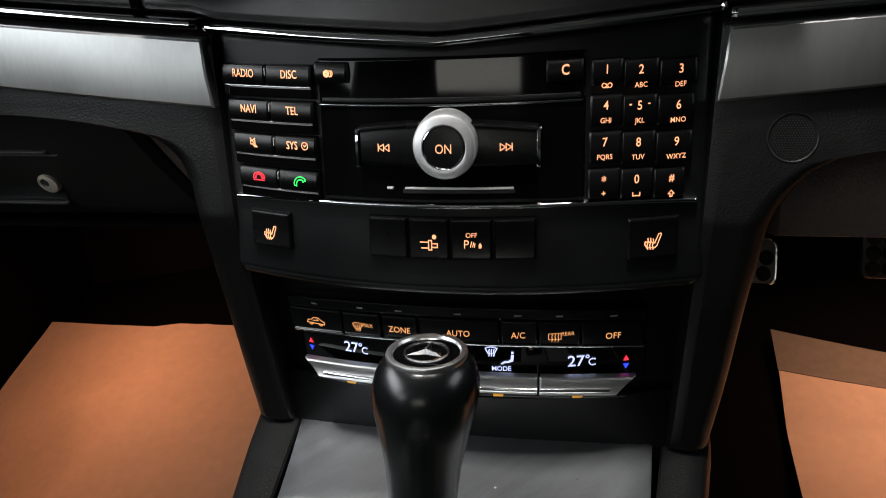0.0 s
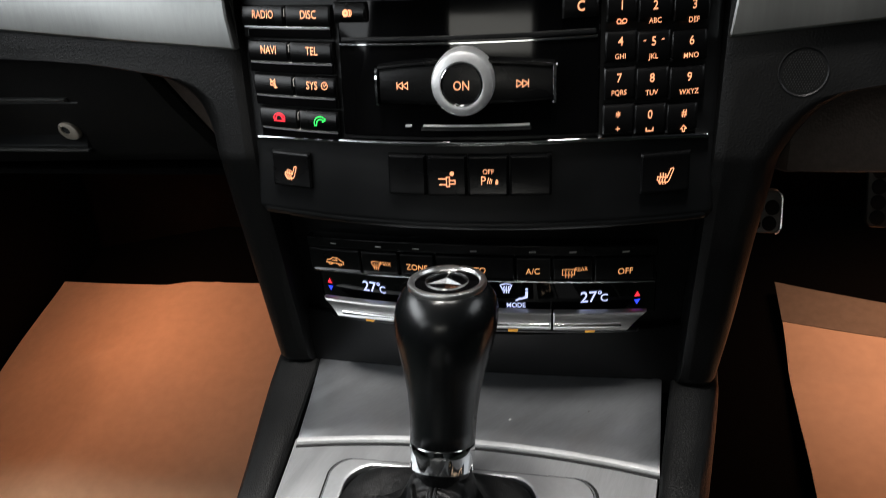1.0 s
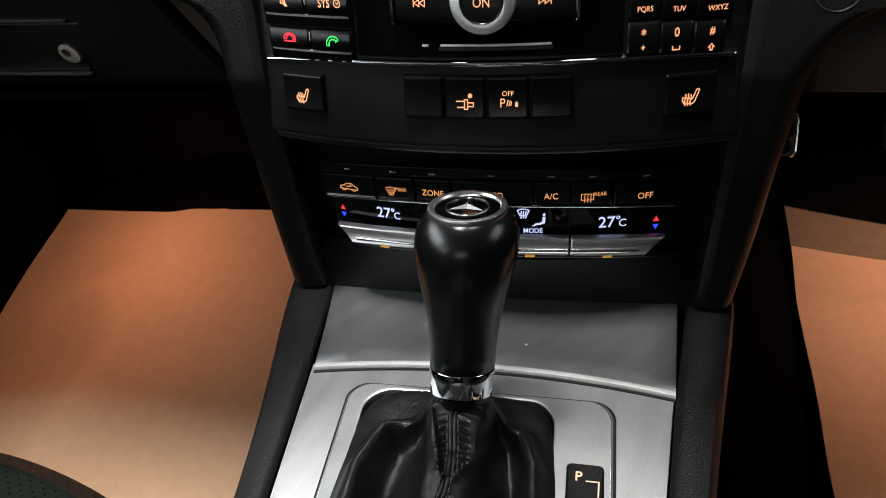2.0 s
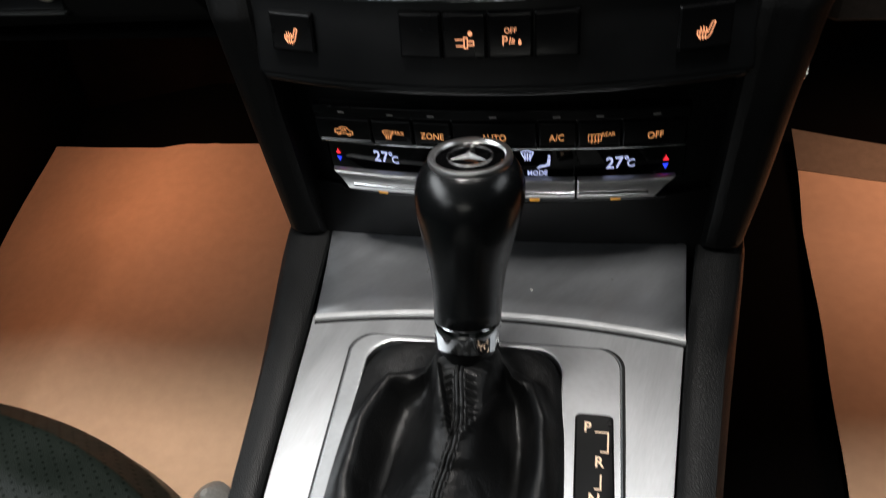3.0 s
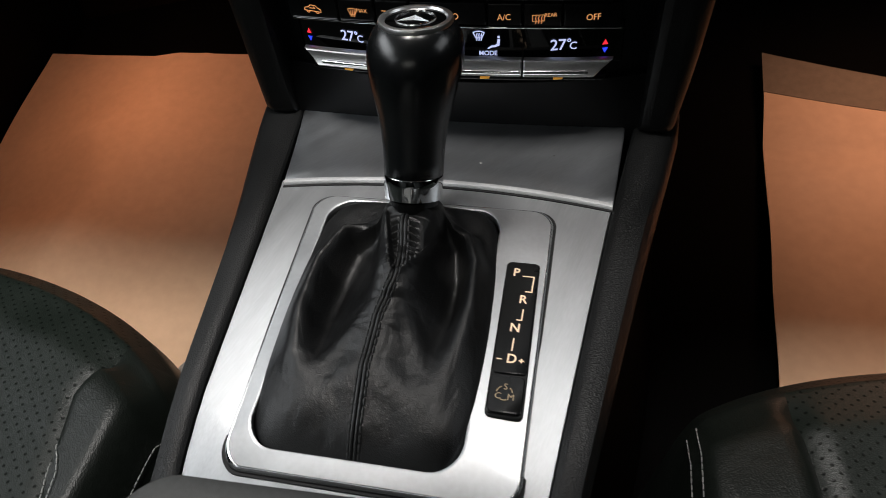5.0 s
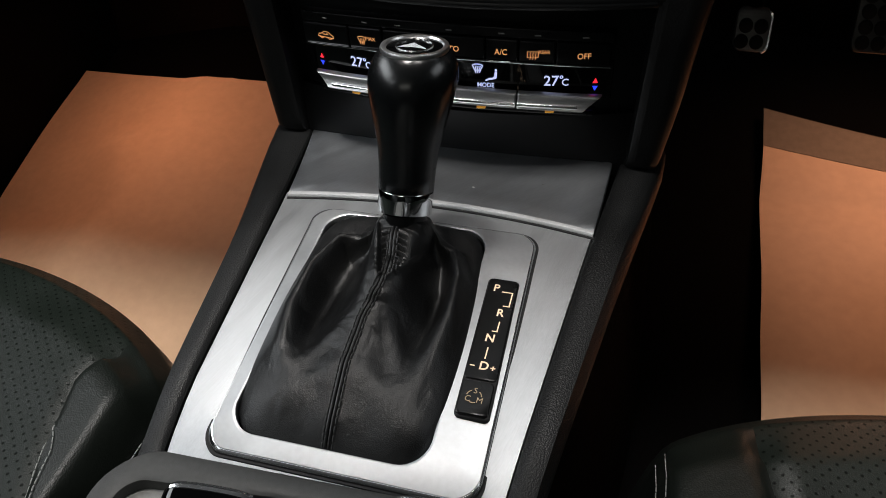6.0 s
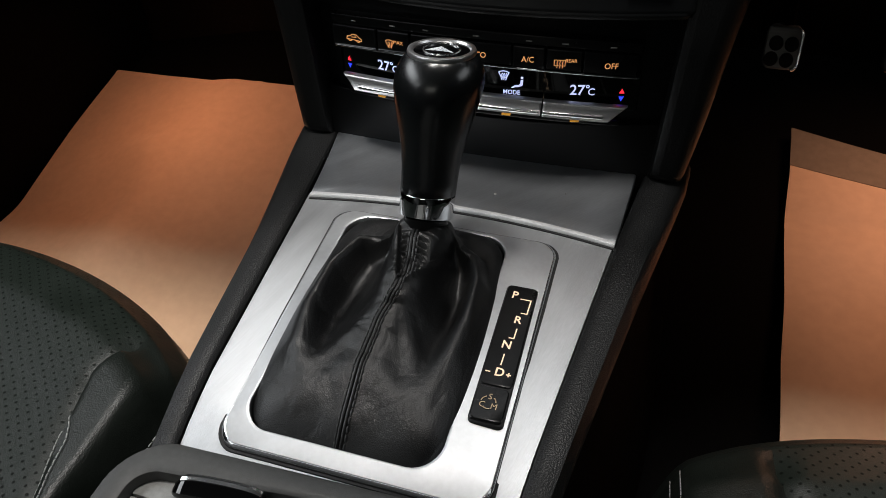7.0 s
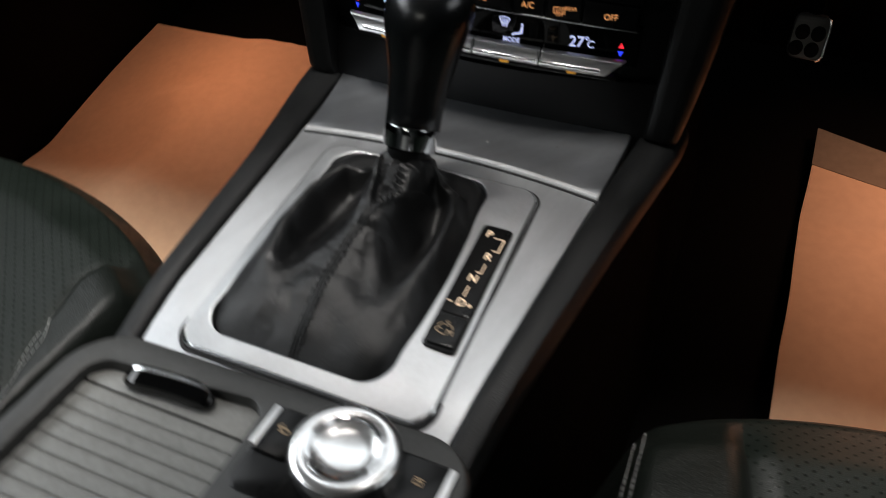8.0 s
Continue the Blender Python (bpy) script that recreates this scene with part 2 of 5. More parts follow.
def bar(x0, x1, z0, z1, face, d0, d1, r=0.0006, nx=6, crown=0.0, slant0=0.0, slant1=0.0, bm=None):
    """A bar on a curved face: from depth d0 (behind, negative) to d1 proud of it, with rounded long edges and softened ends.
    z0 and z1 are numbers or functions of x; slant moves the top of an end along x."""
    f0 = z0 if callable(z0) else (lambda x: z0)
    f1 = z1 if callable(z1) else (lambda x: z1)
    e = min(r, (x1 - x0) * 0.2)
    xs = [x0, x0 + e, x0 + 1.8 * e] + [x0 + (x1 - x0) * i / nx for i in range(1, nx)] + [x1 - 1.8 * e, x1 - e, x1]
    rings = []
    for k, x in enumerate(xs):
        lo, hi = f0(x), f1(x)
        inset = e if k in (0, len(xs) - 1) else 0.0
        rr = min(r, (hi - lo) * 0.45)
        prof = [(d0, lo), (d1 - rr - inset, lo), (d1 - rr * 0.3 - inset, lo + rr * 0.3), (d1 - inset, lo + rr)]
        flat = min(rr * 0.6, (hi - lo) * 0.04)
        prof += [(d1 - inset + crown * 0.3, lo + rr + flat)]
        prof += [(d1 - inset + crown, (lo + hi) / 2)] if crown else []
        prof += [(d1 - inset + crown * 0.3, hi - rr - flat)]
        prof += [(d1 - inset, hi - rr), (d1 - rr * 0.3 - inset, hi - rr * 0.3), (d1 - rr - inset, hi), (d0, hi)]
        u = (x - x0) / (x1 - x0)
        ring = []
        for d, z in prof:
            w = (z - lo) / (hi - lo)
            xx = x + w * (slant0 * (1 - u) + slant1 * u)
            ring.append((xx, face(xx, z) - d, z))
        rings.append(ring)
    return loft(rings, bm=bm)


def disc_rings(cx, cz, face, profile, n=48, tilt=0.0):
    """Rings of a turned part standing on a face; profile: (radius, proud)."""
    y0 = face(cx, cz)
    s = 0.21 if face is face_radio else 0.0
    out = []
    for rad, d in profile:
        ring = []
        for i in range(n):
            a = 2 * math.pi * i / n
            x, z = cx + rad * math.cos(a), cz + rad * math.sin(a)
            ring.append((x, y0 + s * (z - cz) - d, z))
        out.append(ring)
    return out


TEXTS = {}
CAP = 0.682  # height of the capitals in the built-in font


def text_mesh(body, bold=0.0):
    """The outlines of a word in the built-in font, one unit high, centred."""
    if (body, bold) not in TEXTS:
        cu = bpy.data.curves.new("word", "FONT")
        cu.body, cu.size, cu.align_x, cu.align_y, cu.resolution_u, cu.offset = body, 1.0, "CENTER", "TOP_BASELINE", 3, bold
        ob = new("word", cu)
        me = bpy.data.meshes.new_from_object(ob.evaluated_get(bpy.context.evaluated_depsgraph_get()))
        bpy.data.objects.remove(ob)
        vs = np.array([v.co[:2] for v in me.vertices])
        faces = [tuple(p.vertices) for p in me.polygons]
        lo, hi = vs.min(0), vs.max(0)
        if body.replace("/", "").isalnum():
            lo[1], hi[1] = 0.0, CAP
        TEXTS[body, bold] = ((vs - (lo + hi) / 2) / (hi[1] - lo[1]), faces)
        bpy.data.meshes.remove(me)
    return TEXTS[body, bold]


def to_face(face, d):
    return lambda u, v: (u, face(u, v) - d, v)


def word(body, cx, cz, height, place, narrow=1.0, bm=None, bold=0.0):
    """Lettering laid on a surface by place(u, v)."""
    vs, faces = text_mesh(body, bold)
    bm = bm or bmesh.new()
    made = [bm.verts.new(place(cx + x * height * narrow, cz + y * height)) for x, y in vs]
    for f in faces:
        try:
            bm.faces.new([made[i] for i in f])
        except ValueError:
            pass
    return bm


def strokes(lines, cx, cz, size, width, place, bm=None):
    """A symbol of drawn lines, in a box from -1 to 1, laid on a surface."""
    bm = bm or bmesh.new()
    w = width / 2
    for line in lines:
        pts = [(cx + x * size / 2, cz + y * size / 2) for x, y in line]
        for (ax, ay), (bx, by) in zip(pts, pts[1:]):
            dx, dy = bx - ax, by - ay
            n = math.hypot(dx, dy) or 1e-9
            dx, dy = dx / n * w, dy / n * w
            ends = ((ax - dx - dy, ay - dy + dx), (ax - dx + dy, ay - dy - dx), (bx + dx + dy, by + dy - dx), (bx + dx - dy, by + dy + dx))
            bm.faces.new([bm.verts.new(place(*p)) for p in ends])
    return bm


def blob(shapes, cx, cz, size, place, bm=None):
    """Filled polygons, in a box from -1 to 1, laid on a surface."""
    bm = bm or bmesh.new()
    for poly in shapes:
        bm.faces.new([bm.verts.new(place(cx + x * size / 2, cz + y * size / 2)) for x, y in poly])
    return bm


def arc(cx, cy, r, a0, a1, n=12, ry=None):
    return [(cx + r * math.cos(radians(a0 + (a1 - a0) * i / n)), cy + (ry or r) * math.sin(radians(a0 + (a1 - a0) * i / n))) for i in range(n + 1)]


def rounded(x0, x1, y0, y1, r, n=5):
    """The outline of a rectangle with round corners, counter-clockwise."""
    out = []
    for cx, cy, a in ((x1 - r, y0 + r, -90), (x1 - r, y1 - r, 0), (x0 + r, y1 - r, 90), (x0 + r, y0 + r, 180)):
        out += arc(cx, cy, r, a, a + 90, n)
    return out


def tube(points, radius, n=8, bm=None):
    """A round cord along points."""
    pts = [Vector(p) for p in points]
    rings = []
    for i, p in enumerate(pts):
        t = (pts[min(i + 1, len(pts) - 1)] - pts[max(i - 1, 0)]).normalized()
        a = t.orthogonal().normalized() if abs(t.z) > 0.9 else t.cross(Vector((0, 0, 1))).normalized()
        b = t.cross(a)
        rings.append([p + radius * (math.cos(2 * math.pi * k / n) * a + math.sin(2 * math.pi * k / n) * b) for k in range(n)])
    return loft(rings, bm=bm)


def stitches(points, length, gap, radius):
    """Single stitches laid end to end along a line of points."""
    bm = bmesh.new()
    pts = [Vector(p) for p in points]
    dist = [0.0]
    for a, b in zip(pts, pts[1:]):
        dist.append(dist[-1] + (b - a).length)

    def at(s):
        for i in range(len(pts) - 1):
            if s <= dist[i + 1]:
                return pts[i].lerp(pts[i + 1], (s - dist[i]) / max(1e-9, dist[i + 1] - dist[i]))
        return pts[-1]

    s = 0.0
    while s + length < dist[-1]:
        a, b = at(s), at(s + length)
        up = Vector((0, 0, radius * 0.6))
        tube([a - up, a.lerp(b, 0.25) + up * 0.3, a.lerp(b, 0.75) + up * 0.3, b - up], radius, 5, bm)
        s += length + gap
    return bm

# ---- the shell of the cabin ----


def slab(x0, x1, y0, y1, z0, z1, r=0.004):
    bm = bmesh.new()
    bmesh.ops.create_cube(bm, size=1.0, matrix=Matrix.LocRotScale(((x0 + x1) / 2, (y0 + y1) / 2, (z0 + z1) / 2), None, (x1 - x0, y1 - y0, z1 - z0)))
    if r:
        bmesh.ops.bevel(bm, geom=bm.edges[:], offset=r, segments=2, affect="EDGES", profile=0.6)
    return bm


def floor_height(x, y):
    """The carpet rises towards the pedals; a little lower on the passenger's side."""
    left, right = 0.180 + 0.25 * (y - 0.624), 0.110 + 0.275 * (y - 0.209)
    w = smooth_step(-0.1, 0.1, x)
    low = left + (right - left) * w
    low -= 0.19 * max(0.0, -0.52 - x)
    return max(low - 0.014, -0.02)


rows = []
for j in range(30):
    y = -1.7 + 2.5 * j / 29
    rows.append([(x, y, floor_height(x, y)) for x in [-0.80 + 1.6 * i / 40 for i in range(41)]])
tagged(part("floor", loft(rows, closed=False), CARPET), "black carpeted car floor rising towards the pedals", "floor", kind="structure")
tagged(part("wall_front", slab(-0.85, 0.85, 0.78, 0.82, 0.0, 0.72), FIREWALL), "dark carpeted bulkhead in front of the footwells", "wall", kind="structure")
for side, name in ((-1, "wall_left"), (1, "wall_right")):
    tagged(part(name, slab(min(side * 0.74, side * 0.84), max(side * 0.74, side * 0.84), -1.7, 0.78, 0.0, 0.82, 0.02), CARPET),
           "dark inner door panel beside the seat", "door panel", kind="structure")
tagged(part("wall_rear", slab(-0.74, 0.74, -1.75, -1.62, -0.02, 0.86, 0.02), SEAT_LEATHER), "black rear seat backrest closing the cabin", "rear wall", kind="structure")
tagged(part("ceiling", slab(-0.78, 0.78, -1.75, 0.30, 1.17, 1.22, 0.01), HEADLINER), "grey cloth roof lining of the car", "ceiling", kind="structure")

# ---- the dashboard ----
dashboard = thing("dashboard", "black grained dashboard with brushed aluminium trim and chrome line", "dashboard", (0, 0.24, 0.41))

LEFT_OUT = [(0.408, 0.132), (0.431, 0.1339), (0.487, 0.1379), (0.530, 0.1410), (0.548, 0.1422), (0.564, 0.1446), (0.5742, 0.1487), (0.5853, 0.1585), (0.5918, 0.1731), (0.5963, 0.198), (0.600, 0.2247), (0.6023, 0.2543), (0.606, 0.36), (0.611, 0.72)]
RIGHT_OUT = [(0.408, 0.130), (0.4565, 0.1374), (0.501, 0.1425), (0.529, 0.1464), (0.5465, 0.1488), (0.5583, 0.1549), (0.5683, 0.1634), (0.5769, 0.1764), (0.5803, 0.1913), (0.585, 0.23), (0.591, 0.32), (0.598, 0.72)]
INNER = [(0.408, 0.108), (0.4151, 0.1095), (0.556, 0.1165), (0.607, 0.1188), (0.642, 0.1205)]


def dash_front(x, z):
    """The front of the dash: leaning with the radio above, falling back towards the console below."""
    y = face_radio(0.118, z) + 0.0 if z > 0.55 else face_radio(0.118, 0.55) + (0.55 - z) * 0.04
    return y - 0.0035 + 0.12 * max(0.0, abs(x) - 0.17) ** 1.5


def eased(table, x):
    """A smooth curve through rows of (x, value)."""
    k = max(0, min(len(table) - 2, sum(1 for a, _ in table if a <= x) - 1))

    def slope(i):
        a, b = max(i - 1, 0), min(i + 1, len(table) - 1)
        steps = [(table[j + 1][1] - table[j][1]) / (table[j + 1][0] - table[j][0]) for j in range(a, b)]
        return 2 * steps[0] * steps[-1] / (steps[0] + steps[-1]) if steps[0] * steps[-1] > 0 else 0.0

    (x0, v0), (x1, v1) = table[k], table[k + 1]
    h = x1 - x0
    u = min(1.0, max(0.0, (x - x0) / h))
    return (2 * u ** 3 - 3 * u ** 2 + 1) * v0 + (u ** 3 - 2 * u ** 2 + u) * h * slope(k) + (3 * u ** 2 - 2 * u ** 3) * v1 + (u ** 3 - u ** 2) * h * slope(k + 1)


def dash_wing(side, outer, top):
    """One side of the dash: a pillar beside the stack that flares out into the pad under the trim."""
    zs = sorted({0.408 + (top - 0.408) * i / 110 for i in range(111)} | {z for z, _ in outer if z < top})
    rings = []
    for z in zs:
        xi, xo = interp(INNER, z), eased(outer, z)
        xi, xo = min(xi, xo - 0.018), xo
        r, ro = 0.006, 0.0135
        ro = min(ro, (xo - xi) * 0.4)
        cols = [(xi, 0.05), (xi, r), (xi + r * 0.3, r * 0.3), (xi + r, 0.0)]
        cols += [(xi + r + (xo - xi - r - ro) * i / 14, 0.0) for i in range(1, 14)]
        cols += [(xo - ro, 0.0), (xo - ro * 0.62, ro * 0.08), (xo - ro * 0.29, ro * 0.29), (xo - ro * 0.08, ro * 0.62), (xo, ro), (xo, 0.05)]
        drop = 0.004 * (1 - smooth_step(0.408, 0.416, z)) + 0.004 * smooth_step(top - 0.004, top, z)
        rings.append([(side * x, dash_front(x, z) + d + drop, z) for x, d in cols])
    bm = loft(rings, closed=False)
    return bm


part("left_pad", dash_wing(-1, LEFT_OUT, 0.640), SOFT_PLASTIC, dashboard, "grained black plastic pad running down beside the radio")
part("right_pad", dash_wing(1, RIGHT_OUT, 0.640), SOFT_PLASTIC, dashboard, "grained black plastic pad running down beside the radio")


def trim_low(x):
    return 0.6055 + 0.095 * (abs(x) - 0.12) if x < 0 else 0.6042 + 0.082 * (abs(x) - 0.12)


def trim_high(x):
    return 0.6388 + 0.095 * (abs(x) - 0.12) if x < 0 else 0.6357 + 0.05 * (abs(x) - 0.12)


def front_face(x, z):
    return dash_front(abs(x), z)


part("left_trim", bar(-0.70, -0.1205, trim_low, trim_high, front_face, -0.01, 0.004, 0.0009, 24, 0.0022, 0, -0.004), BRUSHED_DASH, dashboard, "pale brushed aluminium dashboard trim")
part("right_trim", bar(0.1205, 0.70, trim_low, trim_high, front_face, -0.01, 0.004, 0.0009, 24, 0.0022, 0.004, 0), BRUSHED_DASH, dashboard, "brushed aluminium dashboard trim")
part("left_chrome_line", bar(-0.70, -0.1265, lambda x: trim_high(x) + 0.004, lambda x: trim_high(x) + 0.0088, front_face, -0.01, 0.007, 0.0022, 20), CHROME, dashboard, "polished chrome line above the trim")
part("right_chrome_line", bar(0.1245, 0.70, lambda x: trim_high(x) + 0.003, lambda x: trim_high(x) + 0.0075, front_face, -0.01, 0.007, 0.0022, 20), CHROME, dashboard, "polished chrome line above the trim")


def mid_line(x):
    return 0.6350 + 0.0075 * min(1.0, abs(x) / 0.125) ** 0.9


part("chrome_line", bar(-0.1252, 0.1232, lambda x: mid_line(x) - 0.0005, lambda x: mid_line(x) + 0.0036, face_radio, -0.01, 0.0085, 0.002, 30), CHROME, dashboard, "polished chrome line bowed over the radio")
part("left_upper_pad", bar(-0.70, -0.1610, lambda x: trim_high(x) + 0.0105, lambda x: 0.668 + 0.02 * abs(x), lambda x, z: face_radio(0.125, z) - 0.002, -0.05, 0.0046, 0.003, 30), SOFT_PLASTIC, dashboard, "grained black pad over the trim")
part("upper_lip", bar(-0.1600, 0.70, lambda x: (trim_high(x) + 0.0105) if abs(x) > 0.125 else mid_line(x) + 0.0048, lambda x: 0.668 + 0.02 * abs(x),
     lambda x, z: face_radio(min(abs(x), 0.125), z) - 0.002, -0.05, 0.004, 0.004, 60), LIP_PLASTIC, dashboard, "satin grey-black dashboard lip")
top_rows = []
for j in range(12):
    v = j / 11
    top_rows.append([(x, 0.180 + 0.55 * v, 0.666 + 0.02 * abs(x) + 0.06 * math.sin(v * 2.2) - 0.02 * v) for x in [-0.78 + 1.56 * i / 30 for i in range(31)]])
part("top_pad", loft(top_rows, closed=False), SOFT_PLASTIC, dashboard, "grained black dashboard top")
for x0, x1 in ((-0.155, -0.005), (0.012, 0.150)):
    vent = part("air_vent", bar(x0, x1, 0.6625, 0.712, lambda x, z: 0.172 + 0.25 * (z - 0.66), -0.02, 0.006, 0.003, 8), SATIN_PLASTIC, dashboard, "black centre air vent housing")
    for k in range(4):
        sub("slat", bar(x0 + 0.008, x1 - 0.008, 0.670 + 0.010 * k, 0.6735 + 0.010 * k, lambda x, z: 0.172 + 0.25 * (z - 0.66), 0.004, 0.010, 0.001, 4), KEY_PLASTIC, vent)

# microphone grille in the driver's pad
gx, gz = 0.1536, 0.5881
grille = part("microphone_grille", loft([[(gx + r * math.cos(a), front_face(gx, gz) - d + 0.2 * r * math.sin(a), gz + r * math.sin(a)) for a in [2 * math.pi * i / 40 for i in range(40)]]
              for r, d in ((0.0110, -0.003), (0.0109, 0.0003), (0.0105, 0.0004), (0.0100, 0.0001), (0.0096, -0.0002), (0.002, -0.0002))]), SATIN_PLASTIC, dashboard, "round black mesh grille")
bm = bmesh.new()
for i in range(-8, 9):
    for j in range(-8, 9):
        x, z = gx + i * 0.0012 + (j % 2) * 0.0006, gz + j * 0.00105
        if math.hypot(x - gx, z - gz) < 0.0090:
            y = front_face(gx, gz) + 0.2 * (z - gz) - 0.0002
            bm.faces.new([bm.verts.new((x + 0.00026 * math.cos(a), y, z + 0.00026 * math.sin(a))) for a in [k * math.pi / 3 for k in range(6)]])
sub("mesh_holes", bm, TRAY_FRAME, grille, "fine pale dots of a metal mesh", 0)

# glove box
glove = thing("glove_box", "closed black glove box with a lock beside its handle", "glove box", (-0.4, 0.23, 0.52))


def glove_face(x, z):
    return 0.2195 + 0.10 * (0.56 - z) + 0.10 * max(0, -x - 0.3) ** 1.5


part("door", bar(-0.70, -0.1600, lambda x: 0.5215 + 0.004 * smooth_step(-0.5, -0.19, x), 0.600, glove_face, -0.05, 0.0, 0.005, 28, 0.003, -0.045, -0.052), GLOVE_PLASTIC, glove, "satin black glove box door")
# Takes the knee cover's brown, tinted for warm light from the mat.
part("side_panel", bar(-0.1560, -0.1260, 0.5190, 0.600, glove_face, -0.05, -0.001, 0.003, 5, 0, -0.052, -0.02), KNEE_PLASTIC, glove, "fixed panel beside the glove box door")


def flap_low(x):
    return 0.5352 + 0.006 * (-x - 0.2575)


def flap_high(x):
    return 0.5702 + 0.012 * (-x - 0.2575)


flap = part("handle", bar(-0.62, -0.2575, flap_low, flap_high, glove_face, -0.005, 0.0030, 0.003, 16, -0.0018, 0, 0.005), SATIN_PLASTIC, glove, "recessed black pull handle")
# Edge highlights of the flap are put into the colour of two paler bars.
sub("upper_edge", bar(-0.62, -0.262, lambda x: flap_high(x) - 0.0016, lambda x: flap_high(x) + 0.0008, glove_face, -0.005, 0.0052, 0.0011, 16), TRAY_FRAME, flap, "rounded upper edge with its highlight in a paler plastic")
sub("lower_edge", bar(-0.62, -0.2585, lambda x: flap_low(x) - 0.0008, lambda x: flap_low(x) + 0.0012, glove_face, -0.005, 0.0052, 0.0009, 16), TRAY_FRAME, flap, "rounded lower edge with its highlight in a paler plastic")
LX, LZ = -0.2687, 0.549


def lock_ring(r, d, n=36, ox=0.0, oz=0.0):
    """A ring of the oval lock, which leans a little."""
    pts = []
    for i in range(n):
        a = 2 * math.pi * i / n
        u, v = r * math.cos(a) + ox, 0.66 * r * math.sin(a) + oz
        pts.append((LX + 0.88 * u + 0.47 * v, glove_face(LX, LZ) - d, LZ - 0.47 * u + 0.88 * v))
    return pts


lock = part("lock", loft([lock_ring(r, d) for r, d in ((0.0078, 0.001), (0.0078, 0.0042), (0.0072, 0.0050), (0.0052, 0.0053))] + [lock_ring(0.0034, 0.0053, ox=-0.0018), lock_ring(0.0030, 0.0040, ox=-0.0018)], caps=False), LOCK_METAL, glove, "oval beige metal key lock")
sub("key_hole", loft([lock_ring(r, d, ox=-0.0018) for r, d in ((0.0034, 0.002), (0.0032, 0.0044), (0.0005, 0.0044))]), DARK_GAP, lock, "dark key hole")
rows = [[(x, 0.215 + 0.42 * v, 0.5205 - 0.02 * math.sin(v * 3.1)) for x in [-0.73 + 0.60 * i / 10 for i in range(11)]] for v in [j / 8 for j in range(9)]]
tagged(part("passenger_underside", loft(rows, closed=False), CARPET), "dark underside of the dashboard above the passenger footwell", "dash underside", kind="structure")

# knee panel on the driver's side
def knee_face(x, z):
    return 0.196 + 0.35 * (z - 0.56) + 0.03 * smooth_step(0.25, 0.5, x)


part("knee_cover", bar(0.1495, 0.70, 0.533, lambda x: 0.575 + 0.02 * smooth_step(0.15, 0.25, x), knee_face, -0.06, 0.0, 0.006, 20, 0.003, 0.0, 0), KNEE_PLASTIC, dashboard, "dark plastic knee cover tinted brown for warm bounced light")
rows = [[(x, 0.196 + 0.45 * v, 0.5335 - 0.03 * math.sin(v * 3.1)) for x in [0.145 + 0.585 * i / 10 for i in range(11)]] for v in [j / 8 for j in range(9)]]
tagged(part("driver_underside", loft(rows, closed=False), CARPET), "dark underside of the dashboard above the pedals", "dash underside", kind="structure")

# ---- the centre stack ----
stack = thing("centre_stack", "satin black centre stack holding radio and climate controls", "centre stack", (0, 0.2, 0.41))
part("frame_panel", bar(-0.1195, 0.1195, 0.5215, lambda x: mid_line(x) - 0.0018, face_radio, -0.03, -0.0012, 0.002, 24), SATIN_PLASTIC, stack, "satin black surround of the radio")
part("lower_lip", bar(-0.118, 0.118, 0.5185, 0.5245, lambda x, z: face_radio(x, 0.524), -0.03, -0.0008, 0.0028, 24), SATIN_PLASTIC, stack, "rounded lower edge of the switch panel")
part("recess", bar(-0.1165, 0.1165, 0.4446, 0.5225, lambda x, z: face_climate(x, z) + 0.0095, -0.03, 0.0, 0.001, 20), SATIN_PLASTIC, stack, "dark recess round the climate controls")


def foot_face(x, z):
    """The panel under the toggles, running back to the straight edge of the lid."""
    w = min(1.0, max(0.0, (z - 0.405) / 0.040))
    return (0.1660 + 1.5 * x * x) * w + 0.1785 * (1 - w)


part("foot", bar(-0.1150, 0.1150, 0.401, 0.4450, foot_face, -0.02, 0.0, 0.0006, 24), SILL_PLASTIC, stack, "black sill below the climate controls")
part("chrome_strip", bar(-0.1155, 0.1150, lambda x: 0.5617 - 120 * abs(x) ** 5, lambda x: 0.5638 - 120 * abs(x) ** 5, face_radio, -0.004, 0.0022, 0.0008, 30), CHROME, stack, "thin polished chrome strip below the radio")

# radio
radio = thing("car_radio", "gloss black car radio with orange backlit keys and a silver dial", "car radio", (0, 0.17, 0.565))
part("front_plate", bar(-0.0612, 0.0642, 0.5652, 0.6292, face_radio, -0.01, 0.0004, 0.0008, 20), DISPLAY_GLASS, radio, "gloss black radio front")
part("disc_slot", bar(-0.0600, 0.0625, 0.6094, 0.6118, face_radio, -0.004, 0.0010, 0.0008, 16), SATIN_PLASTIC, radio, "dark lip of the compact disc slot")
part("divider_line", bar(-0.061, 0.0632, 0.6078, 0.6090, face_radio, -0.002, 0.0013, 0.0004, 20), CHROME, radio, "thin bright dividing line")


def on_radio(d):
    return to_face(face_radio, d)


def radio_key(x0, x1, z0, z1, name="key", owner=radio, proud=0.0026):
    return part(name, bar(x0, x1, z0, z1, face_radio, -0.004, proud, 0.0009, 3, 0.0008), KEY_PLASTIC, owner)


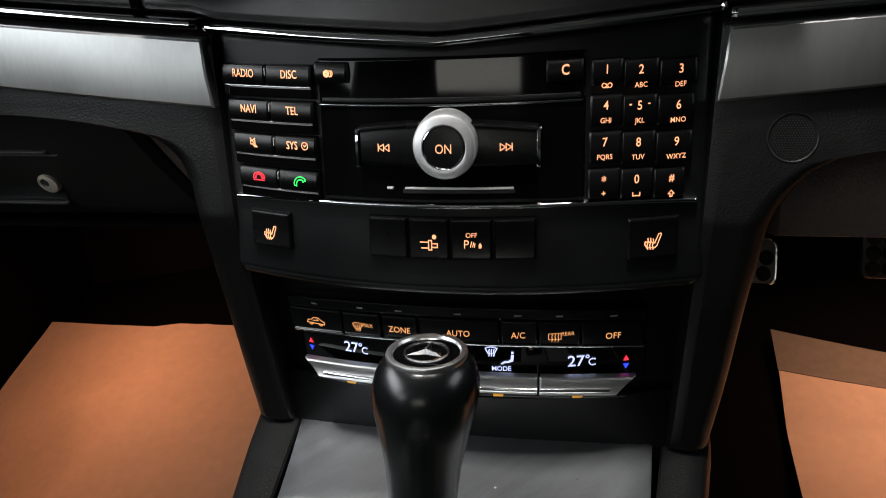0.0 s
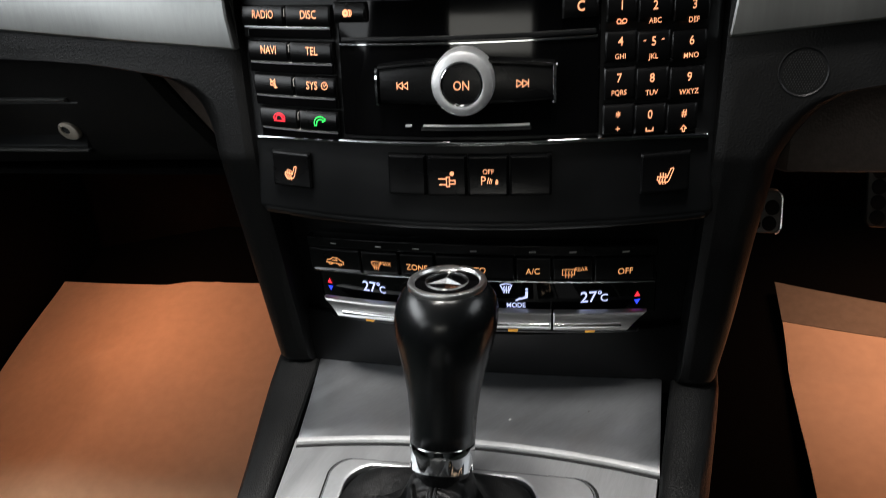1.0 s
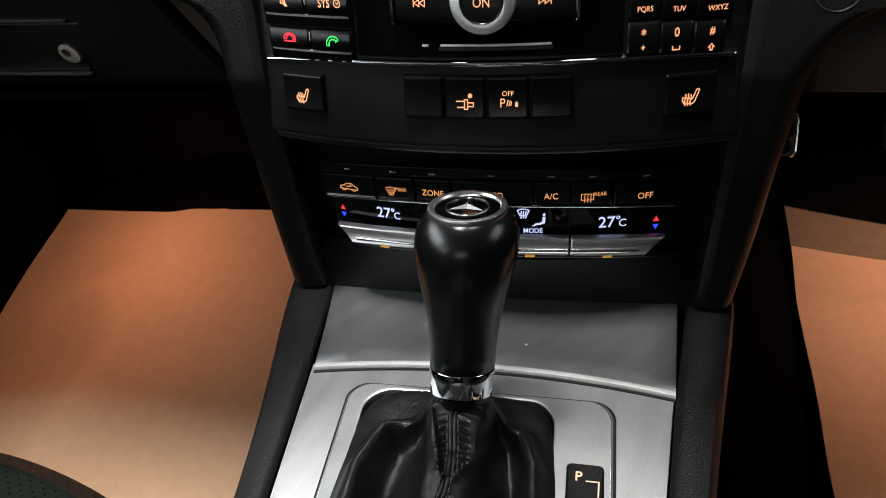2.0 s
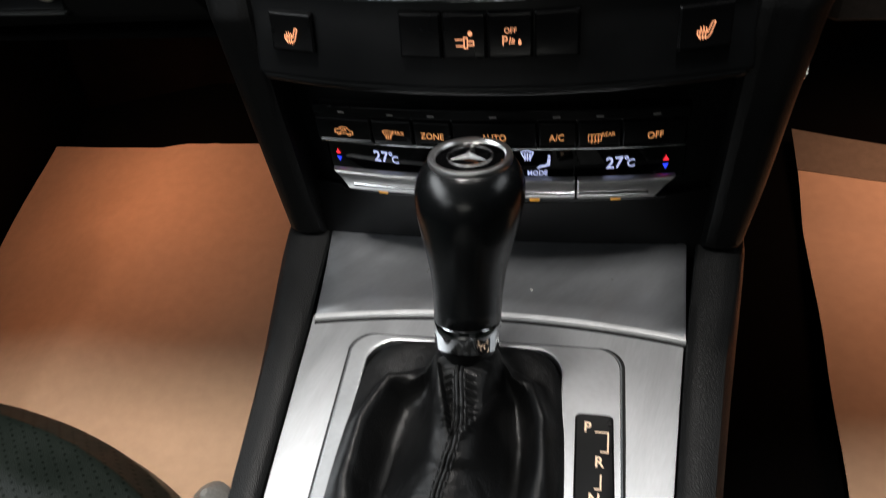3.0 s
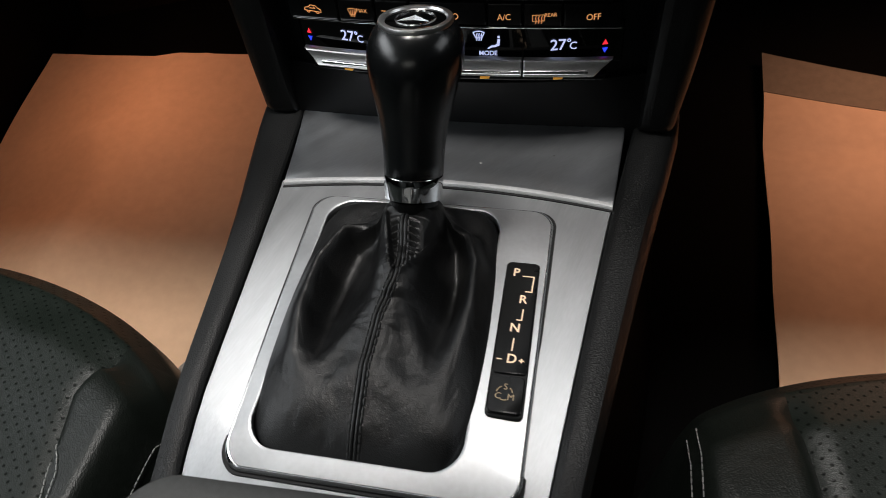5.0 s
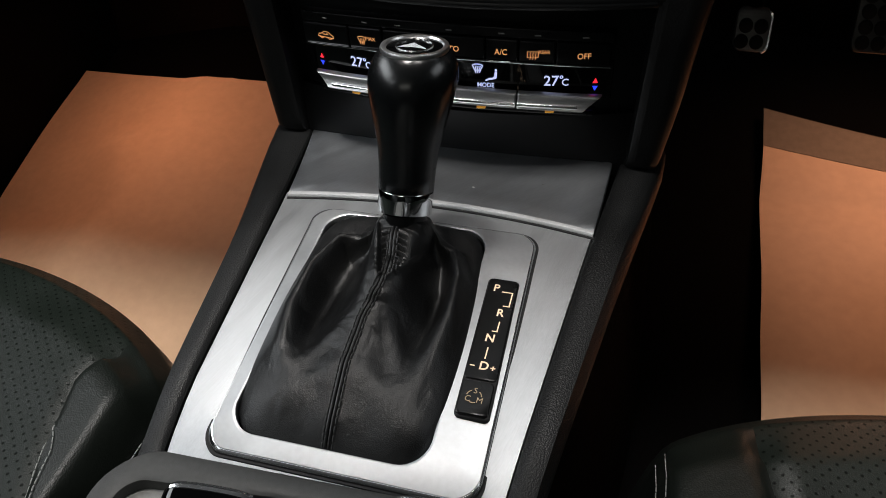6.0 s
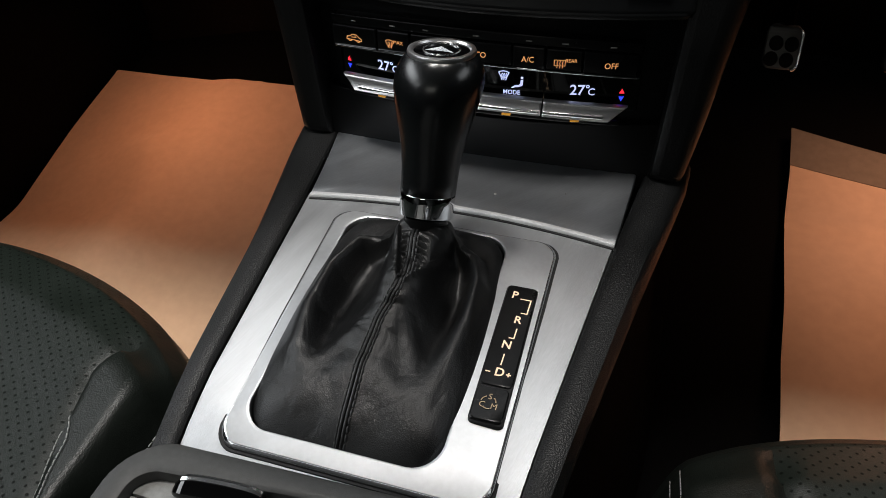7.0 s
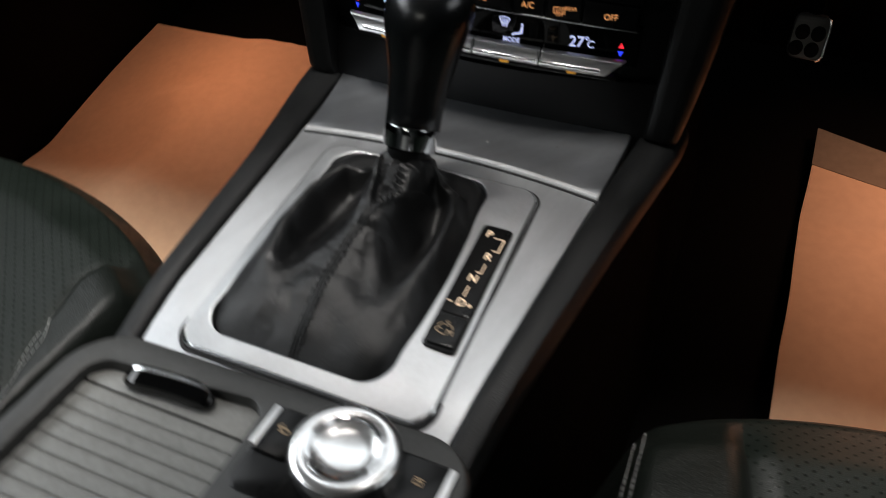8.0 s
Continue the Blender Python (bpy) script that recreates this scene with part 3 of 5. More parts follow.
# left block of keys: two in each row over a gloss strip
PROUD = 0.0032
left_rows = ((0.6263, -0.1170, -0.0640, "RADIO", "DISC"), (0.6095, -0.1148, -0.0642, "NAVI", "TEL"), (0.5932, -0.1128, -0.0636, "mute", "SYS"), (0.5768, -0.1108, -0.0634, "hang_up", "call"))
for z1, x0, x1, a, b in left_rows:
    mid = (x0 + x1) / 2 + 0.0006
    row = part("key_row_strip", bar(x0, x1, z1 - 0.0152, z1 - 0.0098, face_radio, -0.004, 0.0022, 0.0008, 6), GLOSS_BLACK, radio, "gloss strip under a row of keys")
    # Glint along the strip: painted silver on the top row, grey on the others.
    sub("strip_glint", bar(x0 + 0.001, x1 - 0.001, z1 - 0.0101, z1 - 0.0096, face_radio, 0.0, 0.0027, 0.0002, 6), SATIN_SILVER if a == "RADIO" else TRAY_RUBBER, row)
    for k, (p0, p1, what) in enumerate(((x0, mid - 0.0004, a), (mid + 0.0004, x1, b))):
        key = radio_key(p0, p1, z1 - 0.0096, z1, proud=PROUD)
        cx, cz = (p0 + p1) / 2 + 0.0010, z1 - 0.0036
        put = on_radio(PROUD + 0.0010)
        if what.isupper() and what != "SYS":
            sub("lettering", word(what, cx, cz, 0.0037, put, 0.80, None, 0.006), ORANGE, key, f"orange word {what}", 0)
        elif what == "SYS":
            bm = word(what, cx - 0.0022, cz, 0.0037, put, 0.80, None, 0.006)
            strokes([arc(0, 0, 1, 0, 360, 16), [(-0.35, 0.2), (0, -0.2), (0.5, 0.35)]], cx + 0.0050, cz, 0.0034, 0.0004, put, bm)
            sub("lettering", bm, ORANGE, key, "orange word SYS and clock symbol", 0)
        elif what == "mute":
            sub("symbol", strokes([[(-0.8, 0.35), (-0.8, -0.35), (-0.3, -0.35), (0.35, -0.9), (0.35, 0.9), (-0.3, 0.35), (-0.8, 0.35)], [(-0.9, 0.9), (0.8, -0.9)]], cx, cz, 0.0046, 0.0005, put), ORANGE, key, "orange crossed loudspeaker symbol", 0)
        elif what == "hang_up":
            sub("symbol", strokes([arc(0, -0.20, 1.0, 8, 172, 12, 0.72), arc(0, -0.20, 0.55, 15, 165, 8, 0.52), [(-1.0, -0.08), (-1.0, -0.30), (-0.58, -0.30), (-0.53, -0.08)], [(0.53, -0.08), (0.58, -0.30), (1.0, -0.30), (1.0, -0.08)], [(-0.95, -0.58), (0.95, -0.58)]], cx, cz, 0.0068, 0.00050, put), RED, key, "red hang-up symbol", 0)
        else:
            handset = arc(0.20, -0.72, 1.22, 42, 172, 10) + [(-0.98, -0.92), (-0.56, -0.95)] + arc(0.20, -0.72, 0.76, 168, 50, 8) + [(0.66, -0.30), (1.10, -0.10), (1.11, 0.10)]
            sub("symbol", strokes([handset], cx, cz, 0.0060, 0.00055, put), GREEN, key, "green call symbol", 0)
    nub = (x0 + x1) / 2 + 0.0006
    part("divider", bar(nub - 0.00035, nub + 0.00035, z1 - 0.0048, z1 - 0.0012, face_radio, -0.002, PROUD + 0.0004, 0.0002, 2), TRAY_RUBBER, radio, "small bright divider between two keys")

disc_key = radio_key(-0.0625, -0.0452, 0.6186, 0.6278)
bm = strokes([arc(-0.35, 0, 0.22, 0, 360, 10), arc(-0.35, 0, 0.40, 0, 360, 14), arc(-0.35, 0, 0.58, 0, 360, 14), arc(-0.05, 0, 0.66, -55, 55, 8), arc(0.25, 0, 0.66, -50, 50, 8)], -0.0545, 0.6232, 0.0050, 0.0005, on_radio(0.0038))
sub("symbol", bm, ORANGE, disc_key, "orange disc symbol", 0)
clear_key = radio_key(0.0472, 0.0632, 0.6168, 0.6262)
sub("lettering", word("C", 0.0555, 0.6222, 0.0042, on_radio(0.0038), 0.82, None, 0.02), ORANGE, clear_key, "orange letter C", 0)

# rocker with the dial
rocker = part("rocker", bar(-0.0405, 0.0445, lambda x: 0.5815 + 0.5 * x * x, lambda x: 0.6012 - 1.6 * x * x, face_radio, -0.004, 0.0050, 0.0016, 24, 0.0004), KEY_PLASTIC, radio, "black rocker key behind the dial")
sub("upper_rim", bar(-0.0400, 0.0440, lambda x: 0.6000 - 1.6 * x * x, lambda x: 0.6022 - 1.6 * x * x, face_radio, -0.004, 0.0056, 0.0007, 24), KEY_PLASTIC, rocker, "raised rim along the rocker")
for x0, x1 in ((-0.0418, -0.0398), (0.0434, 0.0454)):
    sub("end_cap", bar(x0, x1, 0.5812, 0.5990, face_radio, -0.004, 0.0056, 0.0008, 3, 0.0006), CHROME, rocker, "chrome end cap")
for cx, s in ((-0.0274, -1), (0.0298, 1)):
    lines = [[(s * 0.95, -0.55), (s * 0.95, 0.55)], [(s * -0.95, -0.55), (s * -0.95, 0.55), (s * -0.05, 0), (s * -0.95, -0.55)], [(0, -0.55), (0, 0.55), (s * 0.9, 0), (0, -0.55)]]
    sub("skip_symbol", strokes(lines, cx, 0.5908, 0.0056, 0.00045, on_radio(0.0058)), ORANGE, rocker, "orange skip symbol", 0)
DX, DZ = 0.0024, 0.5925
rings = []
for rad, d, teeth in ((0.0150, 0.002, 0), (0.0150, 0.0058, 1), (0.0150, 0.0080, 1), (0.0147, 0.0092, 1), (0.0140, 0.0100, 0), (0.0135, 0.0103, 0), (0.0120, 0.0110, 0), (0.0103, 0.0113, 0), (0.0099, 0.0111, 0), (0.0097, 0.0095, 0)):
    ring = []
    for i in range(192):
        a = 2 * math.pi * i / 192
        rr = rad - (0.0006 if teeth and i % 2 == 0 else 0.0)
        x, z = DX + rr * math.cos(a), DZ + rr * math.sin(a)
        ring.append((x, face_radio(DX, DZ) + 0.21 * (z - DZ) - d, z))
    rings.append(ring)
dial = part("dial", loft(rings, caps=False), SATIN_SILVER, radio, "satin silver knurled dial ring")
sub("inner_ring", loft(disc_rings(DX, DZ, face_radio, [(0.0099, 0.0100), (0.0098, 0.0113), (0.0094, 0.0115), (0.0090, 0.0106)]), caps=False), CHROME, dial, "chrome inner ring")
cap = sub("cap", loft(disc_rings(DX, DZ, face_radio, [(0.0093, 0.008), (0.0093, 0.0104), (0.0089, 0.0109), (0.004, 0.0113), (0.0006, 0.0113)])), KEY_PLASTIC, dial, "black push cap with the orange word ON")
bm = word("ON", DX, DZ - 0.0004, 0.0040, lambda u, v: (u, face_radio(DX, DZ) + 0.21 * (v - DZ) - 0.0117, v), 0.85)
sub("lettering", bm, ORANGE, dial, "orange word ON", 0)

# card slot
part("card_slot", bar(-0.0190, 0.0325, 0.5704, 0.5714, face_radio, -0.002, 0.0014, 0.0004, 12), SATIN_SILVER, radio, "bright edge of the memory card slot")
part("card_mouth", bar(-0.0200, 0.0332, 0.5684, 0.5703, face_radio, -0.002, 0.0009, 0.0004, 12), DARK_GAP, radio, "dark mouth of the card slot")
part("card_latch", bar(-0.0280, -0.0246, 0.5702, 0.5714, face_radio, -0.002, 0.0014, 0.0004, 3), SATIN_SILVER, radio, "small bright latch beside the card slot")

# number keys
signs = (("1", "oo", "2", "ABC", "3", "DEF"), ("4", "GHI", "5", "JKL", "6", "MNO"), ("7", "PQRS", "8", "TUV", "9", "WXYZ"), ("*", "+", "0", "space", "#", "up"))
key_rows = ((0.6252, 0.6140, (0.0665, 0.0803, 0.0957, 0.1125)), (0.6100, 0.5968, (0.0662, 0.0802, 0.0954, 0.1118)), (0.5942, 0.5802, (0.0660, 0.0802, 0.0952, 0.1116)), (0.5780, 0.5650, (0.0658, 0.0801, 0.0947, 0.1090)))
for (z1, z0, xs), row in zip(key_rows, signs):
    for k in range(3):
        key = radio_key(xs[k] + 0.00012, xs[k + 1] - 0.00012, z0 - 0.001 * k, z1 - 0.001 * k, proud=0.0024)
        cx = (xs[k] + xs[k + 1]) / 2 + (0.001 if k == 2 else 0)
        zt, zb = z1 - 0.0040 - 0.001 * k, z1 - 0.0108 - 0.001 * k
        put = on_radio(0.0036)
        big, small = row[2 * k], row[2 * k + 1]
        bm = word(big, cx, zt, {"*": 0.0028, "#": 0.0034}.get(big, 0.0037), put, 0.86, None, 0.010)
        if big == "5":
            strokes([[(-1, 0.02), (-0.86, 0.02)], [(0.86, 0.02), (1, 0.02)]], cx, zt + 0.0004, 0.0086, 0.0005, put, bm)
        if small == "oo":
            strokes([arc(-0.55, 0, 0.42, 0, 360, 12), arc(0.55, 0, 0.42, 0, 360, 12), [(-0.55, -0.42), (0.55, -0.42)]], cx, zb, 0.0044, 0.0004, put, bm)
        elif small == "space":
            strokes([[(-0.7, 0.3), (-0.7, -0.3), (0.7, -0.3), (0.7, 0.3)]], cx, zb, 0.0044, 0.0005, put, bm)
        elif small == "up":
            strokes([[(0, 0.9), (0.8, 0), (0.3, 0), (0.3, -0.8), (-0.3, -0.8), (-0.3, 0), (-0.8, 0), (0, 0.9)]], cx, zb, 0.0032, 0.0004, put, bm)
        else:
            word(small, cx, zb + 0.0003, 0.00215 if small != "+" else 0.0021, put, 0.92, bm, 0.006)
        sub("lettering", bm, ORANGE, key, "orange backlit numbers and letters", 0)

# switches below the radio
switches = thing("switch_panel", "row of black switches with orange symbols under the radio", "switch panel", (0, 0.16, 0.53))
SEAT_SIGN = [[(-0.95, 0.0), (-1.0, -0.35), (-0.75, -0.75), (0.30, -0.80), (0.55, -0.55), (1.05, 0.85), (0.95, 0.98), (0.70, 0.90), (0.25, -0.20), (-0.1, -0.12), (-0.95, 0.0)], [(-0.62, -0.95), (-0.72, -0.45), (-0.58, 0.0), (-0.62, 0.38)], [(-0.28, -0.98), (-0.38, -0.45), (-0.24, 0.0), (-0.28, 0.42)], [(0.06, -0.98), (-0.04, -0.5), (0.10, -0.05), (0.04, 0.3)]]
for x0, x1, z0, z1 in ((-0.1065, -0.0825, 0.5365, 0.5545), (0.0842, 0.1070, 0.5355, 0.5540)):
    key = part("seat_heater_switch", bar(x0, x1, z0, z1, face_radio, -0.004, 0.0020, 0.001, 4, -0.0004), KEY_PLASTIC, switches, "black seat heating switch")
    sub("symbol", strokes(SEAT_SIGN, (x0 + x1) / 2, (z0 + z1) / 2 - 0.0012, 0.0072, 0.0005, on_radio(0.0024)), ORANGE, key, "orange heated seat symbol", 0)
xs = (-0.0386, -0.0182, 0.0023, 0.0228, 0.0432)
for k in range(4):
    key = part("switch", bar(xs[k] + 0.0004, xs[k + 1] - 0.0004, 0.5375, 0.5572, face_radio, -0.004, 0.0020, 0.001, 4, -0.0004), KEY_PLASTIC, switches, "black switch" if k in (1, 2) else "blank black switch cover")
    put = on_radio(0.0024)
    if k == 1:
        bm = strokes([[(-1, 0.1), (-0.1, 0.1)], [(-0.9, -0.55), (-0.1, -0.55)], [(-0.1, 0.3), (0.25, 0.3), (0.25, -0.75), (-0.1, -0.75), (-0.1, 0.3)], [(0.25, -0.05), (0.9, -0.05), (0.9, -0.45), (0.25, -0.45)]], -0.0075, 0.5458, 0.0086, 0.00055, put)
        blob([arc(0.55, 0.7, 0.26, 0, 330, 8)], -0.0075, 0.5458, 0.0086, put, bm)
        sub("symbol", bm, ORANGE, key, "orange tow bar symbol", 0)
    if k == 2:
        bm = word("OFF", 0.0128, 0.5498, 0.0022, put, 1.0)
        word("P", 0.0104, 0.5455, 0.0040, put, 0.95, bm)
        strokes([[(-0.9, -0.7), (-0.55, 0.7)], [(-0.3, -0.7), (0.0, 0.5)], [(0.2, -0.7), (0.4, 0.2)]], 0.0138, 0.5455, 0.0034, 0.00045, put, bm)
        blob([[(-0.5, -1), (0.5, -1), (0.6, 0.2), (0, 1), (-0.5, 0.2)]], 0.0168, 0.5450, 0.0026, put, bm)
        sub("symbol", bm, ORANGE, key, "orange word OFF over a parking sensor symbol", 0)

# climate controls
climate = thing("climate_control", "black climate control unit with amber keys and lit temperature displays", "climate control", (0, 0.17, 0.445))


def on_climate(d):
    return to_face(face_climate, d)


def on_display(d):
    return to_face(face_display, d)


part("indicator_ledge", bar(-0.099, 0.0955, lambda x: 0.4985 - 0.5 * x * x, lambda x: 0.5045 - 0.5 * x * x, face_climate, -0.006, 0.0012, 0.0008, 20), KEY_PLASTIC, climate, "narrow ledge with tiny indicator lamps")
xs = (-0.0985, -0.0645, -0.0412, -0.0206, 0.0226, 0.0418, 0.0630, 0.0945)
names = ("car", "MAX", "ZONE", "AUTO", "A/C", "REAR", "OFF")
centers = (-0.0811, -0.0530, -0.0308, 0.0009, 0.0318, 0.0524, 0.0792)
SCREEN = [arc(0, -0.9, 1.75, 125, 55, 8), [(-1.0, 0.53), (-0.55, -0.45), (0.55, -0.45), (1.0, 0.53)], [(-0.42, -0.95), (-0.3, -0.5), (-0.42, 0.0), (-0.3, 0.35)], [(0, -0.95), (0.1, -0.5), (0, 0.0), (0.1, 0.35)], [(0.42, -0.95), (0.52, -0.5), (0.42, 0), (0.52, 0.35)]]
REAR_SIGN = [[(-1, 0.6), (1, 0.6), (1, -0.5), (-1, -0.5), (-1, 0.6)], [(-0.5, -0.95), (-0.38, -0.4), (-0.5, 0.0), (-0.38, 0.4)], [(0, -0.95), (0.12, -0.4), (0, 0.0), (0.12, 0.4)], [(0.5, -0.95), (0.62, -0.4), (0.5, 0), (0.62, 0.4)]]
CAR_SIGN = [[(-1, -0.25), (-0.9, 0.1), (-0.5, 0.2), (-0.2, 0.5), (0.4, 0.5), (0.7, 0.18), (1, 0.05), (1, -0.25), (-1, -0.25)], arc(-0.55, -0.28, 0.2, 180, 360, 6), arc(0.55, -0.28, 0.2, 180, 360, 6), [(-0.3, 0.1), (0.3, 0.15), (0.15, 0.32)]]
for k, what in enumerate(names):
    key = part("key", bar(xs[k] + 0.0004, xs[k + 1] - 0.0004, lambda x: 0.4850 - 0.55 * x * x, lambda x: 0.4978 - 0.5 * x * x, face_climate, -0.004, 0.0022, 0.0008, 5, 0.0003), KEY_PLASTIC, climate)
    put, cx, cz = on_climate(0.0028), centers[k], 0.4903 - 0.45 * centers[k] ** 2
    if what in ("ZONE", "AUTO", "A/C", "OFF"):
        bm = word(what, cx, cz, 0.0034, put, 0.90)
    elif what == "car":
        bm = strokes([[(x * 1.10, y * 0.95) for x, y in line] for line in CAR_SIGN], cx, cz, 0.0100, 0.00042, put)
    elif what == "MAX":
        bm = strokes(SCREEN, cx - 0.002, cz - 0.0003, 0.0056, 0.00034, put)
        word("MAX", cx + 0.0040, cz + 0.0012, 0.0022, put, 0.95, bm)
    else:
        bm = strokes(REAR_SIGN, cx - 0.0022, cz - 0.0005, 0.0062, 0.00034, put)
        word("REAR", cx + 0.0044, cz + 0.0012, 0.0021, put, 0.9, bm)
    sub("symbol", bm, AMBER, key, "amber backlit symbol", 0)
    part("indicator", bar(cx - 0.0018, cx + 0.0018, 0.5005 - 0.45 * cx * cx, 0.5012 - 0.45 * cx * cx, face_climate, 0.0, 0.0016, 0.0002, 2), TRAY_RUBBER, climate)
part("chrome_line", bar(-0.0970, 0.0950, lambda x: 0.4836 - 0.5 * x * x, lambda x: 0.4848 - 0.5 * x * x, face_climate, -0.004, 0.0030, 0.0005, 24), CHROME, climate, "thin chrome line under the keys")
glass = part("display_glass", bar(-0.0985, 0.0960, lambda x: 0.4590 - 0.55 * x * x, lambda x: 0.4835 - 0.5 * x * x, face_display, -0.004, 0.0, 0.0005, 24), GLOSS_BLACK, climate, "gloss black display strip")
for cx, cz in ((-0.0621, 0.4688), (0.0627, 0.4680)):
    bm = word("27", cx - 0.0022, cz, 0.0064, on_display(0.0006), 0.95, None, 0.010)
    strokes([arc(0, 0, 1, 0, 360, 10)], cx + 0.0036, cz + 0.0024, 0.0016, 0.0005, on_display(0.0006), bm)
    word("C", cx + 0.0060, cz - 0.0010, 0.0044, on_display(0.0006), 0.95, bm, 0.008)
    sub("temperature", bm, WHITE, glass, "white lit temperature of 27 degrees", 0)
for cx, cz in ((-0.0914, 0.4651), (0.0862, 0.4650)):
    sub("warmer_arrow", blob([[(-0.8, -0.7), (0.8, -0.7), (0, 0.9)]], cx, cz + 0.0024, 0.0040, on_display(0.0006)), RED, glass, "red upward triangle", 0)
    sub("cooler_arrow", blob([[(-0.8, 0.7), (0.8, 0.7), (0, -0.9)]], cx, cz - 0.0024, 0.0040, on_display(0.0006)), BLUE, glass, "blue downward triangle", 0)
sub("lettering", word("MODE", 0.0214, 0.4642, 0.0028, on_display(0.0006), 0.90, None, 0.012), WHITE, glass, "white word MODE", 0)
bm = strokes(SCREEN, 0.0163, 0.4750, 0.0062, 0.0006, on_display(0.0006))
blob([arc(0.75, 0.85, 0.2, 0, 330, 8), [(0.55, 0.5), (0.95, 0.55), (0.85, -0.5), (0.2, -0.75), (-0.3, -0.8), (-0.6, -1.0), (-0.95, -0.95), (-0.35, -0.5), (0.15, -0.45), (0.5, -0.2)]], 0.0245, 0.4708, 0.0078, on_display(0.0006), bm)
sub("symbol", bm, WHITE, glass, "white airflow symbol", 0)


def face_toggle(x, z):
    return face_climate(x, z) - 0.001 + 0.35 * (z - 0.457)


def toggle_low(x):
    return 0.4550 - 0.45 * x * x


def toggle_high(x):
    return 0.4640 - 0.5 * x * x


for x0, x1, s0, s1 in ((-0.0835, -0.0425, -0.0098, 0.0), (-0.0415, -0.0008, 0, 0), (0.0002, 0.0408, 0, 0), (0.0420, 0.0812, 0, 0.0100)):
    tog = part("toggle", bar(x0, x1, toggle_low, toggle_high, face_toggle, -0.0012, 0.0030, 0.0008, 10, -0.0008, s0, s1), TOGGLE_SILVER, climate, "brushed metal toggle key")
    a, b = x0 + (0.0035 if s0 else 0.0004), x1 - (0.0035 if s1 else 0.0004)
    line = [a + (b - a) * i / 12 for i in range(13)]
    sub("ridge", tube([(x, face_toggle(x, 0.4576) - 0.0030, 0.4576 - 0.45 * x * x) for x in line], 0.0014, 14), RIDGE_METAL, tog, "bright raised ridge")
    mid = (x0 + x1) / 2
    part("toggle_lamp", bar(mid - 0.0026, mid + 0.0026, toggle_low(mid) - 0.0014, toggle_low(mid) - 0.0004, face_climate, -0.002, 0.0048, 0.0003, 2), ORANGE_DIM, climate, "small amber lamp under a toggle")
part("lower_rim", bar(-0.0900, 0.0875, lambda x: toggle_low(x) - 0.0042, lambda x: toggle_low(x) - 0.0004, face_climate, -0.004, 0.0014, 0.0012, 20), KEY_PLASTIC, climate, "black rim below the toggles")

# ---- the centre console ----
console = thing("centre_console", "black centre console with brushed aluminium plate and vinyl sides", "centre console", (0, 0.05, 0.10))


def top_height(y):
    """The upper surface of the console, rising towards the stack and rounding off towards the rear."""
    return 0.3952 + 0.068 * y - 2.5 * max(0.0, -0.02 - y) ** 2


PLATE = [(-0.085, 0.0790), (0.105, 0.0972), (0.185, 0.1068)]
RAIL = [(-0.50, 0.100), (-0.085, 0.094), (-0.05, 0.0985), (0.182, 0.1325), (0.21, 0.134)]


def console_side(side):
    """A padded vinyl rail beside the plate, with the upper side wall of the console under it."""
    rings = []
    for j in range(34):
        y = -0.50 + 0.705 * j / 33
        xi, xo = interp(PLATE, y) + 0.0008, interp(RAIL, y)
        if y < -0.085:
            xi = 0.074
        z = top_height(max(y, -0.085)) + 0.03 * min(0.0, y + 0.085)
        xo += 0.006 * smooth_step(0.05, 0.19, y) if side < 0 else 0.002 * smooth_step(0.05, 0.19, y)
        w = xo - xi
        prof = [(xi, -0.012), (xi, 0.0012), (xi + 0.0012, 0.0026), (xi + 0.2 * w, 0.0036), (xi + 0.5 * w, 0.0038), (xi + 0.8 * w, 0.0022), (xo - 0.0022, -0.0008), (xo - 0.0004, -0.0045),
                (xo, -0.010), (xo - (0.001 if side < 0 else 0.011), -0.045), (xo - (0.004 if side < 0 else 0.014), -0.052)]
        rings.append([(side * x, y, z + d) for x, d in prof])
    return loft(rings, closed=False)


for side in (-1, 1):
    part("side_rail", console_side(side), RAIL_LEATHER, console, "grained black vinyl rail")
    rings = []
    for j in range(30):
        y = -0.50 + 1.12 * j / 29
        xo = min(interp(RAIL, y), 0.134) - (0.005 if side < 0 else 0.015)
        z = top_height(min(max(y, -0.085), 0.2)) - 0.048
        rings.append([(side * xo, y, z), (side * (xo + 0.002), y, z - 0.06), (side * (xo + 0.012), y, z - 0.15), (side * (xo + 0.035), y, floor_height(side * 0.2, y) - 0.03)])
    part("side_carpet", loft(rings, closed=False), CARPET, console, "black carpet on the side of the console")


